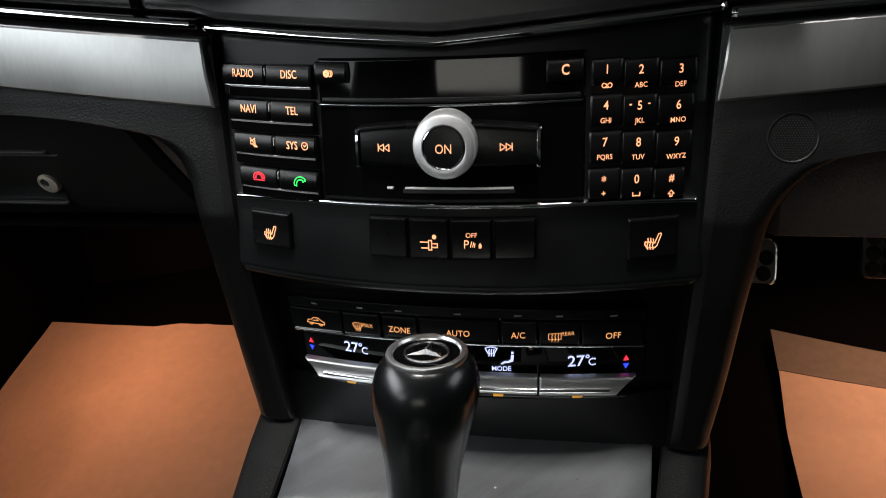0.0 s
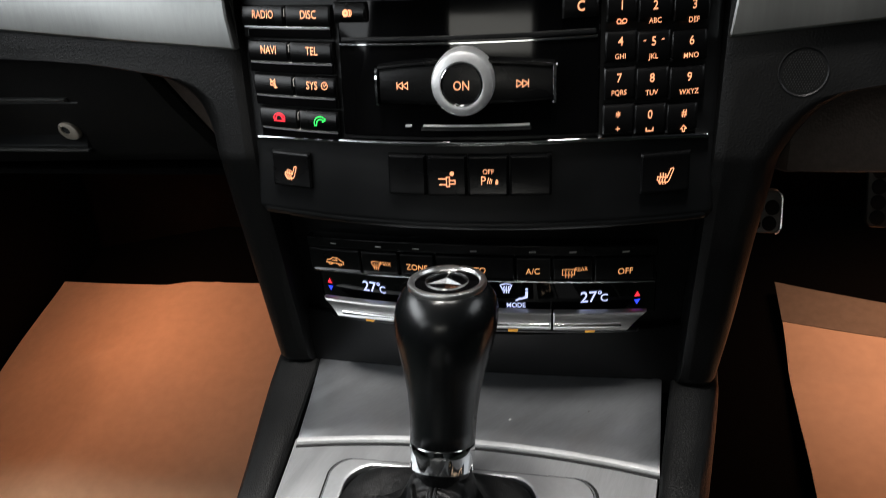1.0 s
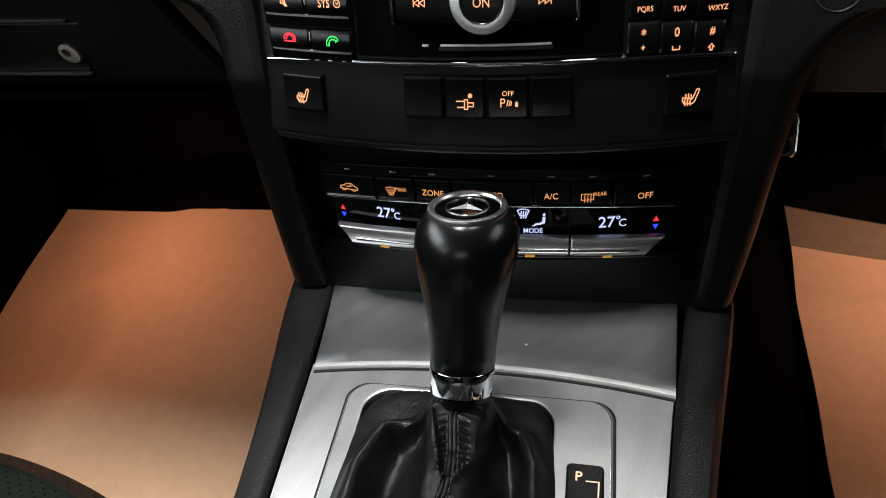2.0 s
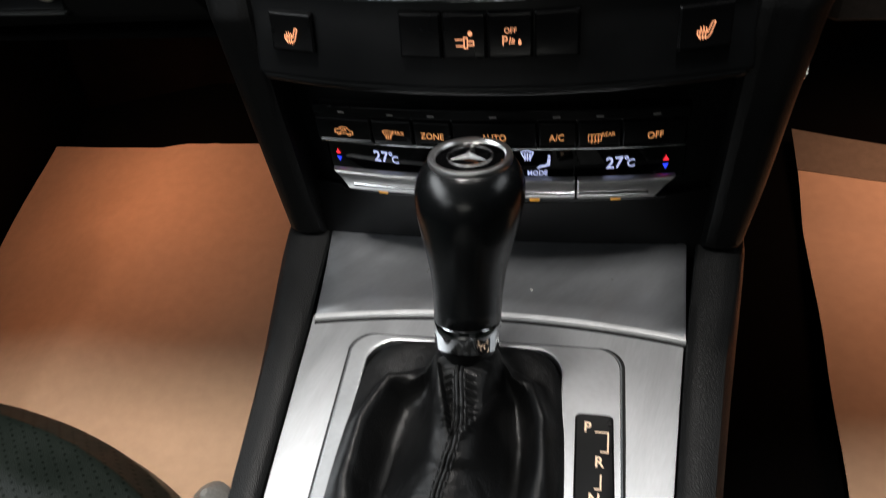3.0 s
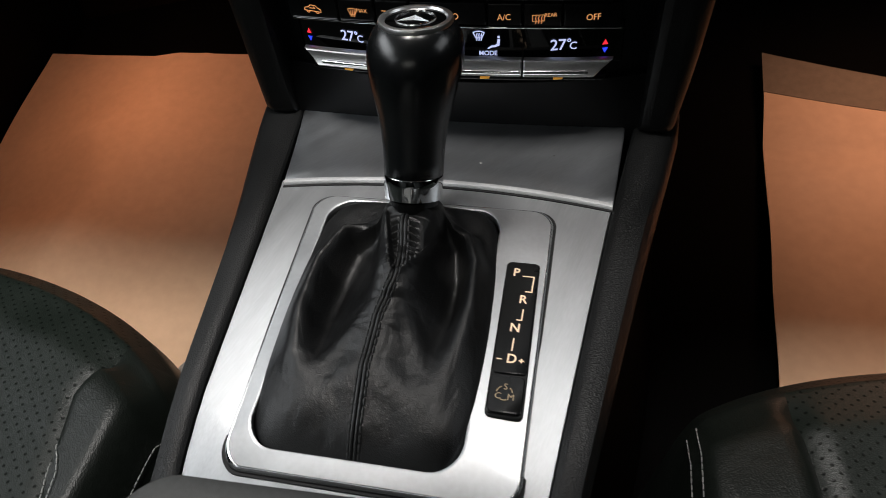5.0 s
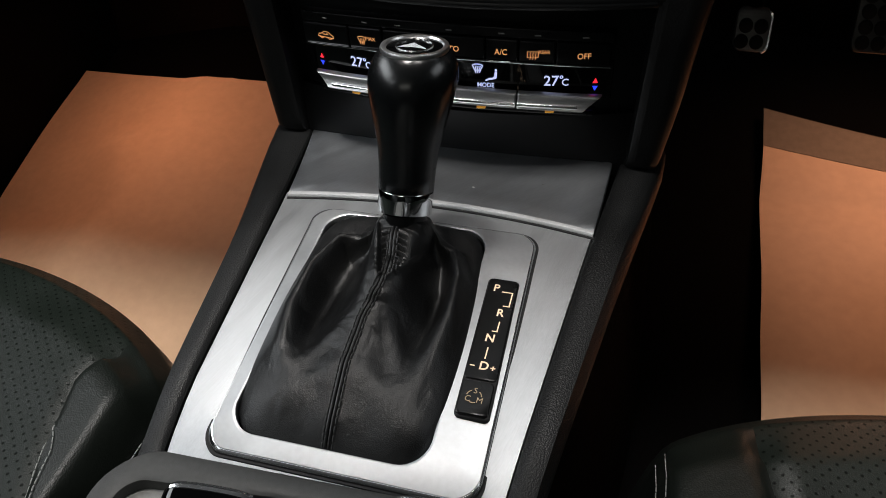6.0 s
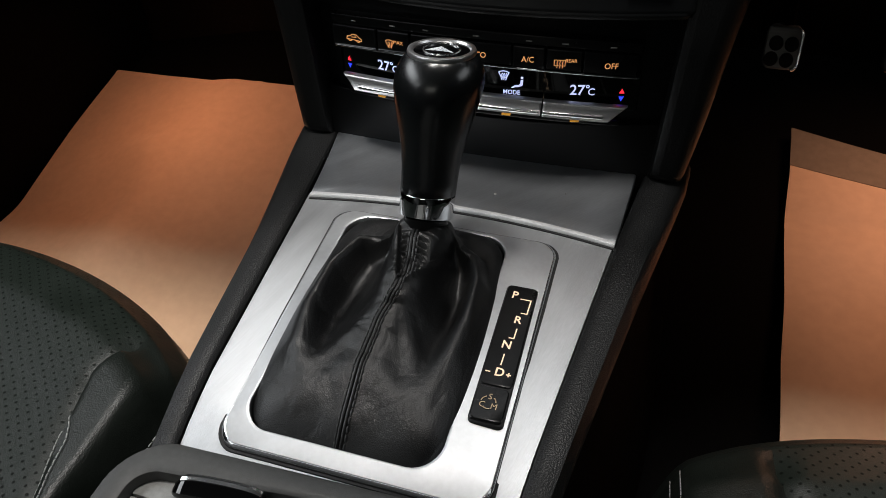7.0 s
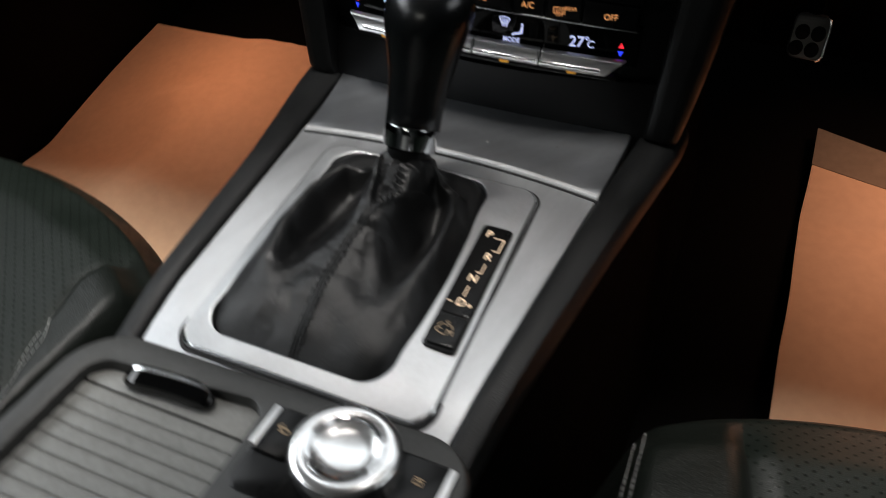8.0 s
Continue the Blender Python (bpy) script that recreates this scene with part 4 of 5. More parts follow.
def plate_sheet(y0, y1, half, up, nx=20, ny=16, thick=0.006, bow=0.0, sag=0.0):
    """A plate that follows the console's top, with a rounded rim."""
    bm = bmesh.new()
    grid = []
    for j in range(ny + 1):
        row = []
        for i in range(nx + 1):
            u = -1 + 2 * i / nx if 0 < i < nx else math.copysign(1.0, i - 1)
            if i in (1, nx - 1):
                u = math.copysign(0.988, u)
            v = {1: 0.012, ny - 1: 0.988}.get(j, j / ny)
            ya = y0 + bow * (1 - u * u)
            y = ya + (y1 - ya) * v
            x = u * half(y)
            z = top_height(y) + up - 4 * sag * v * (1 - v) - 0.0006 * (1 - smooth_step(0.0, 0.12, v)) - (0.0008 if i in (0, nx) or j in (0, ny) else 0.0)
            row.append(bm.verts.new((x + 0.0014 - 0.05 * max(0.0, y - 0.108), y, z)))
        grid.append(row)
    for j in range(ny):
        for i in range(nx):
            bm.faces.new((grid[j][i], grid[j][i + 1], grid[j + 1][i + 1], grid[j + 1][i]))
    ext = bmesh.ops.extrude_face_region(bm, geom=bm.faces[:])
    for e in ext["geom"]:
        if isinstance(e, bmesh.types.BMVert):
            e.co.z -= thick
    return bm


# storage lid in front of the gear lever
def lip_y(x):
    return 0.1192 - 0.0095 * (x / 0.0975) ** 2


lid = part("storage_lid", plate_sheet(0.1095, 0.1830, lambda y: 0.0968 + 0.105 * max(0.0, y - 0.108), 0.0032, bow=0.0105, thick=0.007, sag=0.0016), LID_METAL, console, "closed brushed aluminium storage lid with fine scratches")
rings = []
for i in range(33):
    x = -0.0968 + 0.1936 * i / 32
    y, z = lip_y(x), top_height(lip_y(x))
    rings.append([(x + 0.0014, y + dy, z + dz) for dy, dz in ((0.004, -0.002), (-0.0013, -0.0018), (-0.0018, -0.0002), (-0.0016, 0.0016), (-0.0009, 0.0024), (0.0006, 0.0027), (0.004, 0.0026))])
sub("lip", loft(rings), SATIN_SILVER, lid, "bright rounded front lip")
rings = []
for i in range(33):
    x = -0.0968 + 0.1936 * i / 32
    y = lip_y(x)
    rings.append([(x + 0.0014, y + dy, top_height(y) + dz) for dy, dz in ((0.001, -0.001), (0.001, 0.0007), (-0.0032, 0.0007), (-0.0034, -0.001))])
sub("lid_gap", loft(rings), DARK_GAP, lid, "dark gap under the lip")
for x, y, r in ((-0.040, 0.151, 0.0007), (0.0195, 0.139, 0.0009), (0.062, 0.150, 0.0005), (-0.0405, 0.149, 0.0005)):
    bm = bmesh.new()
    bmesh.ops.create_icosphere(bm, subdivisions=1, radius=r, matrix=Matrix.LocRotScale((x, y, top_height(y) + 0.0018), None, (1, 1, 0.4)))
    sub("dust_speck", bm, HEADLINER, lid, "pale speck of dust")

# bezel round the boot and the selector scale
BX0, BX1, BY0, BY1 = -0.0700, 0.0710, -0.0690, 0.1010
HX0, HX1, HY0, HY1 = -0.0590, 0.0430, -0.0583, 0.0968
# half widths along y: the bezel and its opening bow outwards in the middle
BEZEL_LEFT = [(-0.072, 0.0622), (-0.050, 0.0640), (-0.025, 0.0667), (0.006, 0.0700), (0.040, 0.0716), (0.070, 0.0712), (0.102, 0.0690)]
BEZEL_RIGHT = [(-0.072, 0.0688), (-0.055, 0.0700), (-0.020, 0.0716), (0.020, 0.0719), (0.050, 0.0712), (0.102, 0.0664)]
HOLE_LEFT = [(-0.060, 0.0533), (-0.035, 0.0560), (0.000, 0.0587), (0.040, 0.0601), (0.070, 0.0600), (0.098, 0.0580)]
HOLE_RIGHT = [(-0.060, 0.0420), (-0.036, 0.0436), (0.000, 0.0444), (0.040, 0.0431), (0.085, 0.0390), (0.098, 0.0372)]
BZ = 0.0031


def outline_pair(n):
    outer = rounded(BX0, BX1, BY0, BY1, 0.011, n)
    inner = rounded(HX0, HX1, HY0, HY1, 0.0135, n)
    return outer, inner


def taper_x(x, y):
    """The bezel's outline, bowed along its sides."""
    return x / BX1 * eased(BEZEL_RIGHT, y) if x > 0 else x / -BX0 * eased(BEZEL_LEFT, y)


def hole_x(x, y):
    """The opening's outline, bowed along its sides."""
    return x / HX1 * eased(HOLE_RIGHT, y) if x > 0 else x / -HX0 * eased(HOLE_LEFT, y)


outer, inner = outline_pair(7)
hole = [(taper_x(x, y) * 0.97, y * 0.97 + 0.0004) for x, y in outer]
rim = []
corner = [(1, -1), (1, 1), (-1, 1), (-1, -1)]
per = len(hole) // 4
for q, (sx, sy) in enumerate(corner):
    for k in range(per):
        u = k / (per - 1) * 2 - 1
        y = (-0.0840 if sy < 0 else 0.120)
        w = interp(PLATE, y)
        x = sx * w
        if (q in (0, 2) and u < 0) or (q in (1, 3) and u > 0):
            x = sx * w * (1 - 0.35 * abs(u))
        else:
            y = y - sy * 0.05 * abs(u)
            x = sx * interp(PLATE, y)
        rim.append((x, y))
rings = []
for pts, up_, f in ((rim, -0.004, 0.0), (rim, -0.0006, 0.0), (rim, 0.0002, 0.012), (rim, 0.0002, 0.03), (rim, 0.0002, 0.4), (rim, 0.0002, 0.8), (hole, 0.0002, 0.0)):
    rings.append([(x + (hx - x) * f, y + (hy - y) * f, top_height(y + (hy - y) * f) + up_) for (x, y), (hx, hy) in zip(pts, hole)])
part("plate", loft(rings, caps=False), BRUSHED, console, "brushed aluminium console plate with fine scratches")

outer, inner = outline_pair(7)
rings = []
for pts, grow, up in ((outer, -0.0012, -0.001), (outer, -0.0012, BZ - 0.0006), (outer, -0.0013, BZ), (outer, -0.0017, BZ), (inner, 0.0014, BZ), (inner, 0.0011, BZ), (inner, 0.0003, BZ - 0.0004), (inner, 0.0, BZ - 0.0025), (inner, 0.0, -0.004)):
    ring = []
    for x, y in pts:
        sx, sy = (1 if x > 0 else -1), (1 if y > 0.01 else -1)
        xx, yy = x + sx * grow, y + sy * grow
        xx = taper_x(xx, yy) if pts is outer else hole_x(xx, yy)
        ring.append((xx, yy, top_height(yy) + up))
    rings.append(ring)
edge_rings = []
for grow, up in ((0.0002, -0.001), (0.0002, BZ - 0.0014), (0.0, BZ - 0.0010), (-0.0009, BZ - 0.0001), (-0.0012, BZ - 0.0001), (-0.0013, BZ - 0.0012)):
    edge_rings.append([(taper_x(x + (grow if x > 0 else -grow), y), y + (grow if y > 0.01 else -grow), top_height(y) + up) for x, y in outer])
# Dark band for the joint, with shade on the bezel's wall painted in.
gap = []
for grow, up in ((0.0017, -0.001), (0.0017, 0.0006), (0.0006, 0.0008), (0.0004, BZ - 0.0017), (-0.0006, BZ - 0.0017)):
    gap.append([(taper_x(x + (grow if x > 0 else -grow), y), y + (grow if y > 0.01 else -grow), top_height(y) + up) for x, y in outer])
part("bezel_dark_band", loft(gap, caps=False), DARK_GAP, console, "thin dark joint and painted shaded wall round the bezel")
bezel = part("selector_bezel", loft(rings, caps=False), BEZEL_METAL, console, "raised satin aluminium bezel round the boot")
sub("polished_edge", loft(edge_rings, caps=False), POLISHED, bezel, "polished chamfered edge of the bezel")

# the lit scale
scale_plate = thing("selector_scale", "gloss black gear scale reading P R N D beside the boot", "gear scale", (0.0565, 0.0245, 0.405))


def on_top(d):
    return lambda u, v: (u, v, top_height(v) + BZ + d)


def tile(x0, x1, y0, y1, up, r=0.002, low=-0.003, skew=0.0):
    pts = rounded(x0, x1, y0, y1, r, 4)
    return loft([[(x + dx * (1 if x > (x0 + x1) / 2 else -1) + skew * (y - 0.014), y + dx * (1 if y > (y0 + y1) / 2 else -1), top_height(y) + BZ + d) for x, y in pts] for dx, d in ((0, low), (0, up - 0.0005), (-0.0005, up))])


SK = -0.028
part("surround", tile(0.0482, 0.0654, -0.0298, 0.0612, 0.0003, 0.0026, -0.004, SK), DARK_GAP, scale_plate, "dark gap round the scale")
window = part("window", tile(0.0486, 0.0650, -0.0082, 0.0608, 0.0008, 0.0022, -0.004, SK), SCALE_BLACK, scale_plate, "gloss black window")


def along(y):
    return SK * (y - 0.014)


bm = bmesh.new()
for letter, x, y in (("P", 0.0540, 0.0526), ("R", 0.0592, 0.0352), ("N", 0.0568, 0.0174), ("D", 0.0573, -0.0006)):
    word(letter, x + along(y), y + 0.0008, 0.0049, on_top(0.0011), 0.92, bm, 0.02)
strokes([[(-0.35, 1), (0.75, 1), (0.75, -1), (0.15, -1)]], 0.0591 + along(0.047), 0.0460, 0.0100, 0.0007, on_top(0.0011), bm)
strokes([[(0.5, 1), (0.5, -1), (-0.2, -1)]], 0.0580 + along(0.029), 0.0262, 0.0066, 0.0007, on_top(0.0011), bm)
strokes([[(0, 1), (0, -1)]], 0.0569 + along(0.009), 0.0082, 0.0068, 0.0007, on_top(0.0011), bm)
strokes([[(-1, 0), (0.2, 0)]], 0.0520 + along(-0.001), -0.0006, 0.0030, 0.0007, on_top(0.0011), bm)
strokes([[(-0.6, 0), (0.6, 0)], [(0, -0.6), (0, 0.6)]], 0.0618 + along(-0.001), -0.0006, 0.0030, 0.0007, on_top(0.0011), bm)
sub("lettering", bm, CREAM, window, "cream letters P R N and minus D plus", 0)
mode = part("mode_button", tile(0.0488, 0.0646, -0.0292, -0.0096, 0.0016, 0.0024, -0.004, SK), KEY_PLASTIC, scale_plate, "worn black drive mode button")
bm = bmesh.new()
for letter, x, y in (("S", 0.0572, -0.0158), ("C", 0.0542, -0.0208), ("M", 0.0600, -0.0210)):
    word(letter, x + along(y) - 0.0008, y, 0.0031, on_top(0.0019), 0.95, bm)
strokes([arc(0, 0, 0.75, 120, 170, 5), arc(0, 0, 0.75, 10, 50, 5), arc(0, 0, 0.75, 250, 290, 5)], 0.0570, -0.0192, 0.0096, 0.0005, on_top(0.0019), bm)
sub("lettering", bm, TAN_PRINT, mode, "worn tan letters S C M with arrows", 0)

# ---- the gear lever ----
lever = thing("gear_lever", "black leather gear lever with a chrome collar and a gathered boot", "gear lever", (0, 0.03, 0.40))
NECK = Vector((-0.0030, 0.0702, 0.4292))
NECK_LEAN = 26


CRESTS = (  # folds of the boot: their line, the height over the boot's skirt along it, their width, the sharpness of their shoulders
    (((-0.0040, -0.058), (-0.0055, -0.040), (-0.0072, -0.019), (-0.0070, 0.000)), (0.0004, 0.0030, 0.0060, 0.0090), (0.016, 0.0150, 0.0130, 0.0120), 2.2),
    (((-0.0030, 0.062), (-0.0030, 0.042), (-0.0030, 0.024), (-0.0036, 0.006)), (0.0310, 0.0270, 0.0205, 0.0120), (0.0158, 0.0164, 0.0150, 0.0115), 4.2),
    (((-0.0032, 0.030), (-0.0040, 0.014), (-0.0052, 0.000), (-0.0062, -0.012)), (0.0222, 0.0160, 0.0108, 0.0070), (0.0160, 0.0180, 0.0200, 0.0210), 2.6),
    (((-0.012, 0.069), (-0.025, 0.068), (-0.0400, 0.0615), (-0.0482, 0.040), (-0.0492, 0.011), (-0.0435, -0.013), (-0.034, -0.030)), (0.0215, 0.0170, 0.0145, 0.0125, 0.0105, 0.0085, 0.0040), (0.0046, 0.0050, 0.0058, 0.0066, 0.0078, 0.0095, 0.012), 2.1),
    (((0.007, 0.070), (0.0150, 0.0710), (0.0255, 0.066), (0.0325, 0.048), (0.0345, 0.022), (0.0325, -0.002), (0.0270, -0.024)), (0.0215, 0.0170, 0.0145, 0.0125, 0.0105, 0.0080, 0.0040), (0.0044, 0.0046, 0.0050, 0.0054, 0.0062, 0.0080, 0.011), 2.1),
    (((-0.044, -0.046), (-0.026, -0.034), (-0.008, -0.016)), (0.0028, 0.0042, 0.0058), (0.016, 0.0130, 0.0110), 2.1),
    (((0.034, -0.046), (0.018, -0.034), (-0.002, -0.016)), (0.0028, 0.0040, 0.0055), (0.016, 0.0130, 0.0110), 2.1),
    (((-0.033, -0.025), (-0.023, -0.010), (-0.014, 0.006)), (0.0038, 0.0056, 0.0090), (0.0080, 0.0070, 0.0060), 2.1),
    (((0.022, -0.022), (0.014, -0.006), (0.006, 0.010)), (0.0034, 0.0056, 0.0100), (0.0085, 0.0075, 0.0060), 2.1),
)
# the two edges of the sleeve's front, folded in below the collar and meeting on the seam
SLEEVE_RIGHT = [(0.024, -0.0022), (0.038, 0.0075), (0.057, 0.0135), (0.070, 0.0160)]
SLEEVE_LEFT = [(0.024, -0.0030), (0.036, -0.0068), (0.059, -0.0142), (0.070, -0.0170)]


def fold_height(x, y):
    """The boot's height over the bezel from all its folds."""
    total, k = 0.0, 520.0
    for line, highs, wides, sharp in CRESTS:
        best = 0.0
        for n in range(len(line) - 1):
            (ax, ay), (bx, by) = line[n], line[n + 1]
            dx, dy = bx - ax, by - ay
            t = min(1.0, max(0.0, ((x - ax) * dx + (y - ay) * dy) / (dx * dx + dy * dy)))
            d = math.hypot(x - ax - t * dx, y - ay - t * dy)
            h, w = highs[n] + (highs[n + 1] - highs[n]) * t, wides[n] + (wides[n + 1] - wides[n]) * t
            best = max(best, h * math.exp(-(d / w) ** sharp))
        total += math.exp(k * best) - 1
    d = math.hypot(x - NECK.x, y - NECK.y)
    total += math.exp(k * 0.029 * math.exp(-max(0.0, d - 0.0135) / 0.0036)) - 1
    h = math.log(1 + total) / k
    h -= 0.0056 * math.exp(-((x + 0.0345) / 0.0085) ** 2 - ((y - 0.034) / 0.030) ** 2)
    return h - 0.0064 * math.exp(-((x - 0.0230) / 0.0072) ** 2 - ((y - 0.036) / 0.028) ** 2)


def sleeve_fold(x, y):
    """How far the sleeve's front lies behind, and the rolled edge that crosses it in front."""
    xl, xr = interp(SLEEVE_LEFT, y), interp(SLEEVE_RIGHT, y)
    inside = smooth_step(xl - 0.0010, xl + 0.0016, x) * (1 - smooth_step(xr - 0.0020, xr + 0.0004, x)) * smooth_step(0.022, 0.030, y)
    rolled = math.exp(-((x - xr - 0.0018) / 0.0018) ** 2) + 0.6 * math.exp(-((x - xl + 0.0018) / 0.0018) ** 2)
    return (0.0018 * rolled * smooth_step(0.018, 0.028, y) - 0.0040 * inside) * (1 - smooth_step(0.0575, 0.0620, y))


SKIRT = 0.0054


def under_collar(x, y, z):
    """Keeps the folds below the slope that runs down from the collar."""
    d = math.hypot(x - NECK.x, y - NECK.y)
    cap = NECK.z - 0.0128 * (y - NECK.y) / max(d, 0.001) * math.tan(radians(NECK_LEAN)) - 0.0008 - 0.45 * max(0.0, d - 0.0128)
    cap -= 1.1 * smooth_step(0.0105, 0.0150, abs(x - NECK.x)) * min(max(0.0, d - 0.0128), 0.008)
    return z + (min(z, cap) - z) * (1 - smooth_step(0.022, 0.038, d))


def boot_point(theta, s):
    """A point on the boot: theta turns round it, s runs from the bezel (0) to the neck (1)."""
    c, n = math.cos(theta), math.sin(theta)
    p = 7.0
    hx, hy = (HX1 - HX0) / 2 + 0.002, (HY1 - HY0) / 2 + 0.002
    k = (abs(c) ** p + abs(n) ** p) ** (-1 / p)
    bx, by = (HX0 + HX1) / 2 + (hx - 0.0006) * k * c, (HY0 + HY1) / 2 + (hy - 0.0006) * k * n
    base = Vector((hole_x(bx, by), by, 0.0))
    q = base.lerp(NECK + Vector((0.0124 * c, 0.0124 * n, 0.0)), s)
    edge = 1 - math.exp(-s * 13)
    low = top_height(q.y) + BZ - 0.0030
    z = low + SKIRT * edge + fold_height(q.x, q.y) * edge
    calm = edge * (1 - smooth_step(0.85, 1.0, s))
    z += calm * (0.0004 * noise.noise(Vector((q.x * 60, q.y * 60, 3.0))) + 0.0002 * noise.noise(Vector((q.x * 190, q.y * 150, 7.0))))
    # pleats beside the seam near the neck, fine creases across the folds further down
    dx = abs(q.x - interp(SEAM_LINE, q.y))
    pleat = smooth_step(0.026, 0.031, q.y) * (1 - smooth_step(0.053, 0.057, q.y)) * smooth_step(0.0012, 0.0024, dx) * (1 - smooth_step(0.0048, 0.0085, dx))
    pleat *= 0.0010 * math.sin(2 * math.pi * (q.y / 0.0030 + 0.35 * dx / 0.004))
    crease = smooth_step(-0.012, 0.002, q.y) * (1 - smooth_step(0.016, 0.030, q.y)) * (1 - smooth_step(0.011, 0.018, abs(q.x + 0.005))) * calm
    z -= 0.0003 * crease * max(0.0, 1 - abs(noise.noise(Vector((q.x * 45 + q.y * 30, q.y * 150, 2.0)))) * 6)
    z -= 0.00020 * calm * max(0.0, 1 - abs(noise.noise(Vector((q.x * 120, q.y * 60 + q.x * 60, 5.0)))) * 8)
    tired = calm * (smooth_step(-0.002, -0.02, q.y) if q.y < 0 else 0.0) * smooth_step(0.010, 0.024, abs(q.x + 0.006)) * (1 - smooth_step(-0.034, -0.046, q.y))
    z -= 0.00022 * tired * max(0.0, 1 - abs(noise.noise(Vector((q.x * 260 + q.y * 60, q.y * 120 - q.x * 90, 8.0)))) * 5)
    z = under_collar(q.x, q.y, z)
    top = NECK.z - 0.0138 * n * math.tan(radians(NECK_LEAN))
    return Vector((q.x, q.y, z + (top - z) * smooth_step(0.86, 1.0, s) + sleeve_fold(q.x, q.y) + pleat))


SEAM_LINE = [(-0.058, -0.0040), (-0.040, -0.0055), (-0.019, -0.0072), (0.004, -0.0065), (0.021, -0.0022), (0.034, -0.0010), (0.054, -0.0040)]
N_ANG, N_UP = 300, 170
rings = []
for j in range(N_UP + 1):
    s = 1 - (1 - j / N_UP) ** 1.4
    rings.append([boot_point(2 * math.pi * i / N_ANG, s) for i in range(N_ANG)])
rings.append([NECK + Vector((0.0118 * math.cos(2 * math.pi * i / N_ANG), 0.0118 * math.sin(2 * math.pi * i / N_ANG), 0.0030 - 0.0118 * math.sin(2 * math.pi * i / N_ANG) * math.tan(radians(NECK_LEAN)))) for i in range(N_ANG)])
boot = part("boot", loft(rings, caps=False), BOOT_LEATHER, lever, "gathered soft black leather boot with folds")


def seam_point(v, off):
    """A point on the front seam, v from the bezel to the neck, off to its side."""
    y = -0.0575 + 0.1150 * v
    x = interp(SEAM_LINE, y) + off
    low = top_height(y) + BZ - 0.0030 + SKIRT * (1 - math.exp(-v * 13))
    z = under_collar(x, y, low + fold_height(x, y))
    top = NECK.z + 0.0138 * math.tan(radians(NECK_LEAN))
    z += (top - z) * smooth_step(0.86, 1.0, (y - HY0 + 0.0014) / (NECK.y - 0.0124 - HY0 + 0.0014))
    return Vector((x, y, z + sleeve_fold(x, y) + 0.0003))


for off in (-0.0025, 0.0025):
    sub("stitching", stitches([seam_point(j / 90, off) for j in range(91)], 0.0028, 0.0013, 0.0006), THREAD_DARK, boot, "black double seam down the front")
for off in (-0.0010, 0.0010):
    sub("seam_ridge", tube([seam_point(j / 90, off) for j in range(91)], 0.0009, 8), BOOT_LEATHER, boot, "narrow raised edge of the seam")

# knob: rings along a leaning axis
AX0, AX1 = Vector((-0.0028, 0.0708, 0.4345)), Vector((0.0019, 0.0918, 0.5212))


def axis_ring(s, rad, lean, n=56, squash=1.0):
    """A ring round the lever's axis at s of its length, turned by lean degrees towards the front."""
    c = AX0.lerp(AX1, s)
    a = radians(lean)
    fwd, up = Vector((0, math.cos(a), -math.sin(a))), Vector((0, math.sin(a), math.cos(a)))
    return [c + rad * math.cos(2 * math.pi * i / n) * Vector((1, 0, 0)) + rad * squash * math.sin(2 * math.pi * i / n) * fwd for i in range(n)], up


part("collar", loft([axis_ring(s, r, 26 - 22 * s)[0] for s, r in ((-0.016, 0.0140), (-0.0145, 0.0146), (-0.012, 0.0148), (0.03, 0.01492), (0.08, 0.01505), (0.128, 0.01518), (0.132, 0.0150), (0.136, 0.0146))]), CHROME, lever, "polished chrome collar")
prof = ((0.130, 0.0144), (0.140, 0.0151), (0.22, 0.0152), (0.30, 0.0155), (0.42, 0.0166), (0.54, 0.0186), (0.64, 0.0206), (0.73, 0.0223), (0.80, 0.0231), (0.86, 0.0230), (0.905, 0.0219), (0.94, 0.0204), (0.965, 0.0188), (0.980, 0.0175), (0.985, 0.0168))
part("knob", loft([axis_ring(s, r, 6 + 16 * (1 - smooth_step(0.15, 0.75, s)), 56, 1.0)[0] for s, r in prof]), KNOB_LEATHER, lever, "smooth black leather knob")
up = axis_ring(1, 1, 6)[1]


def crown(rad, h, n=56):
    ring, u = axis_ring(0.985, rad, 6, n)
    return [p + u * h for p in ring]


part("top_ring", loft([crown(r, h) for r, h in ((0.0172, -0.001), (0.0175, 0.0008), (0.0171, 0.0018), (0.0161, 0.0022), (0.0148, 0.0019), (0.0141, 0.0008))], caps=False), RING_METAL, lever, "polished chrome ring on top of the knob")
badge = part("top_cap", loft([crown(r, h) for r, h in ((0.0150, 0.0004), (0.0144, 0.0009), (0.008, 0.0012), (0.0005, 0.0013))]), GLOSS_BLACK, lever, "gloss black cap with a plain chrome emblem")
c0 = AX0.lerp(AX1, 0.985)
fwd = Vector((0, math.cos(radians(6)), -math.sin(radians(6))))


def on_cap(u, v, h):
    return c0 + Vector((1, 0, 0)) * u + fwd * v + up * h


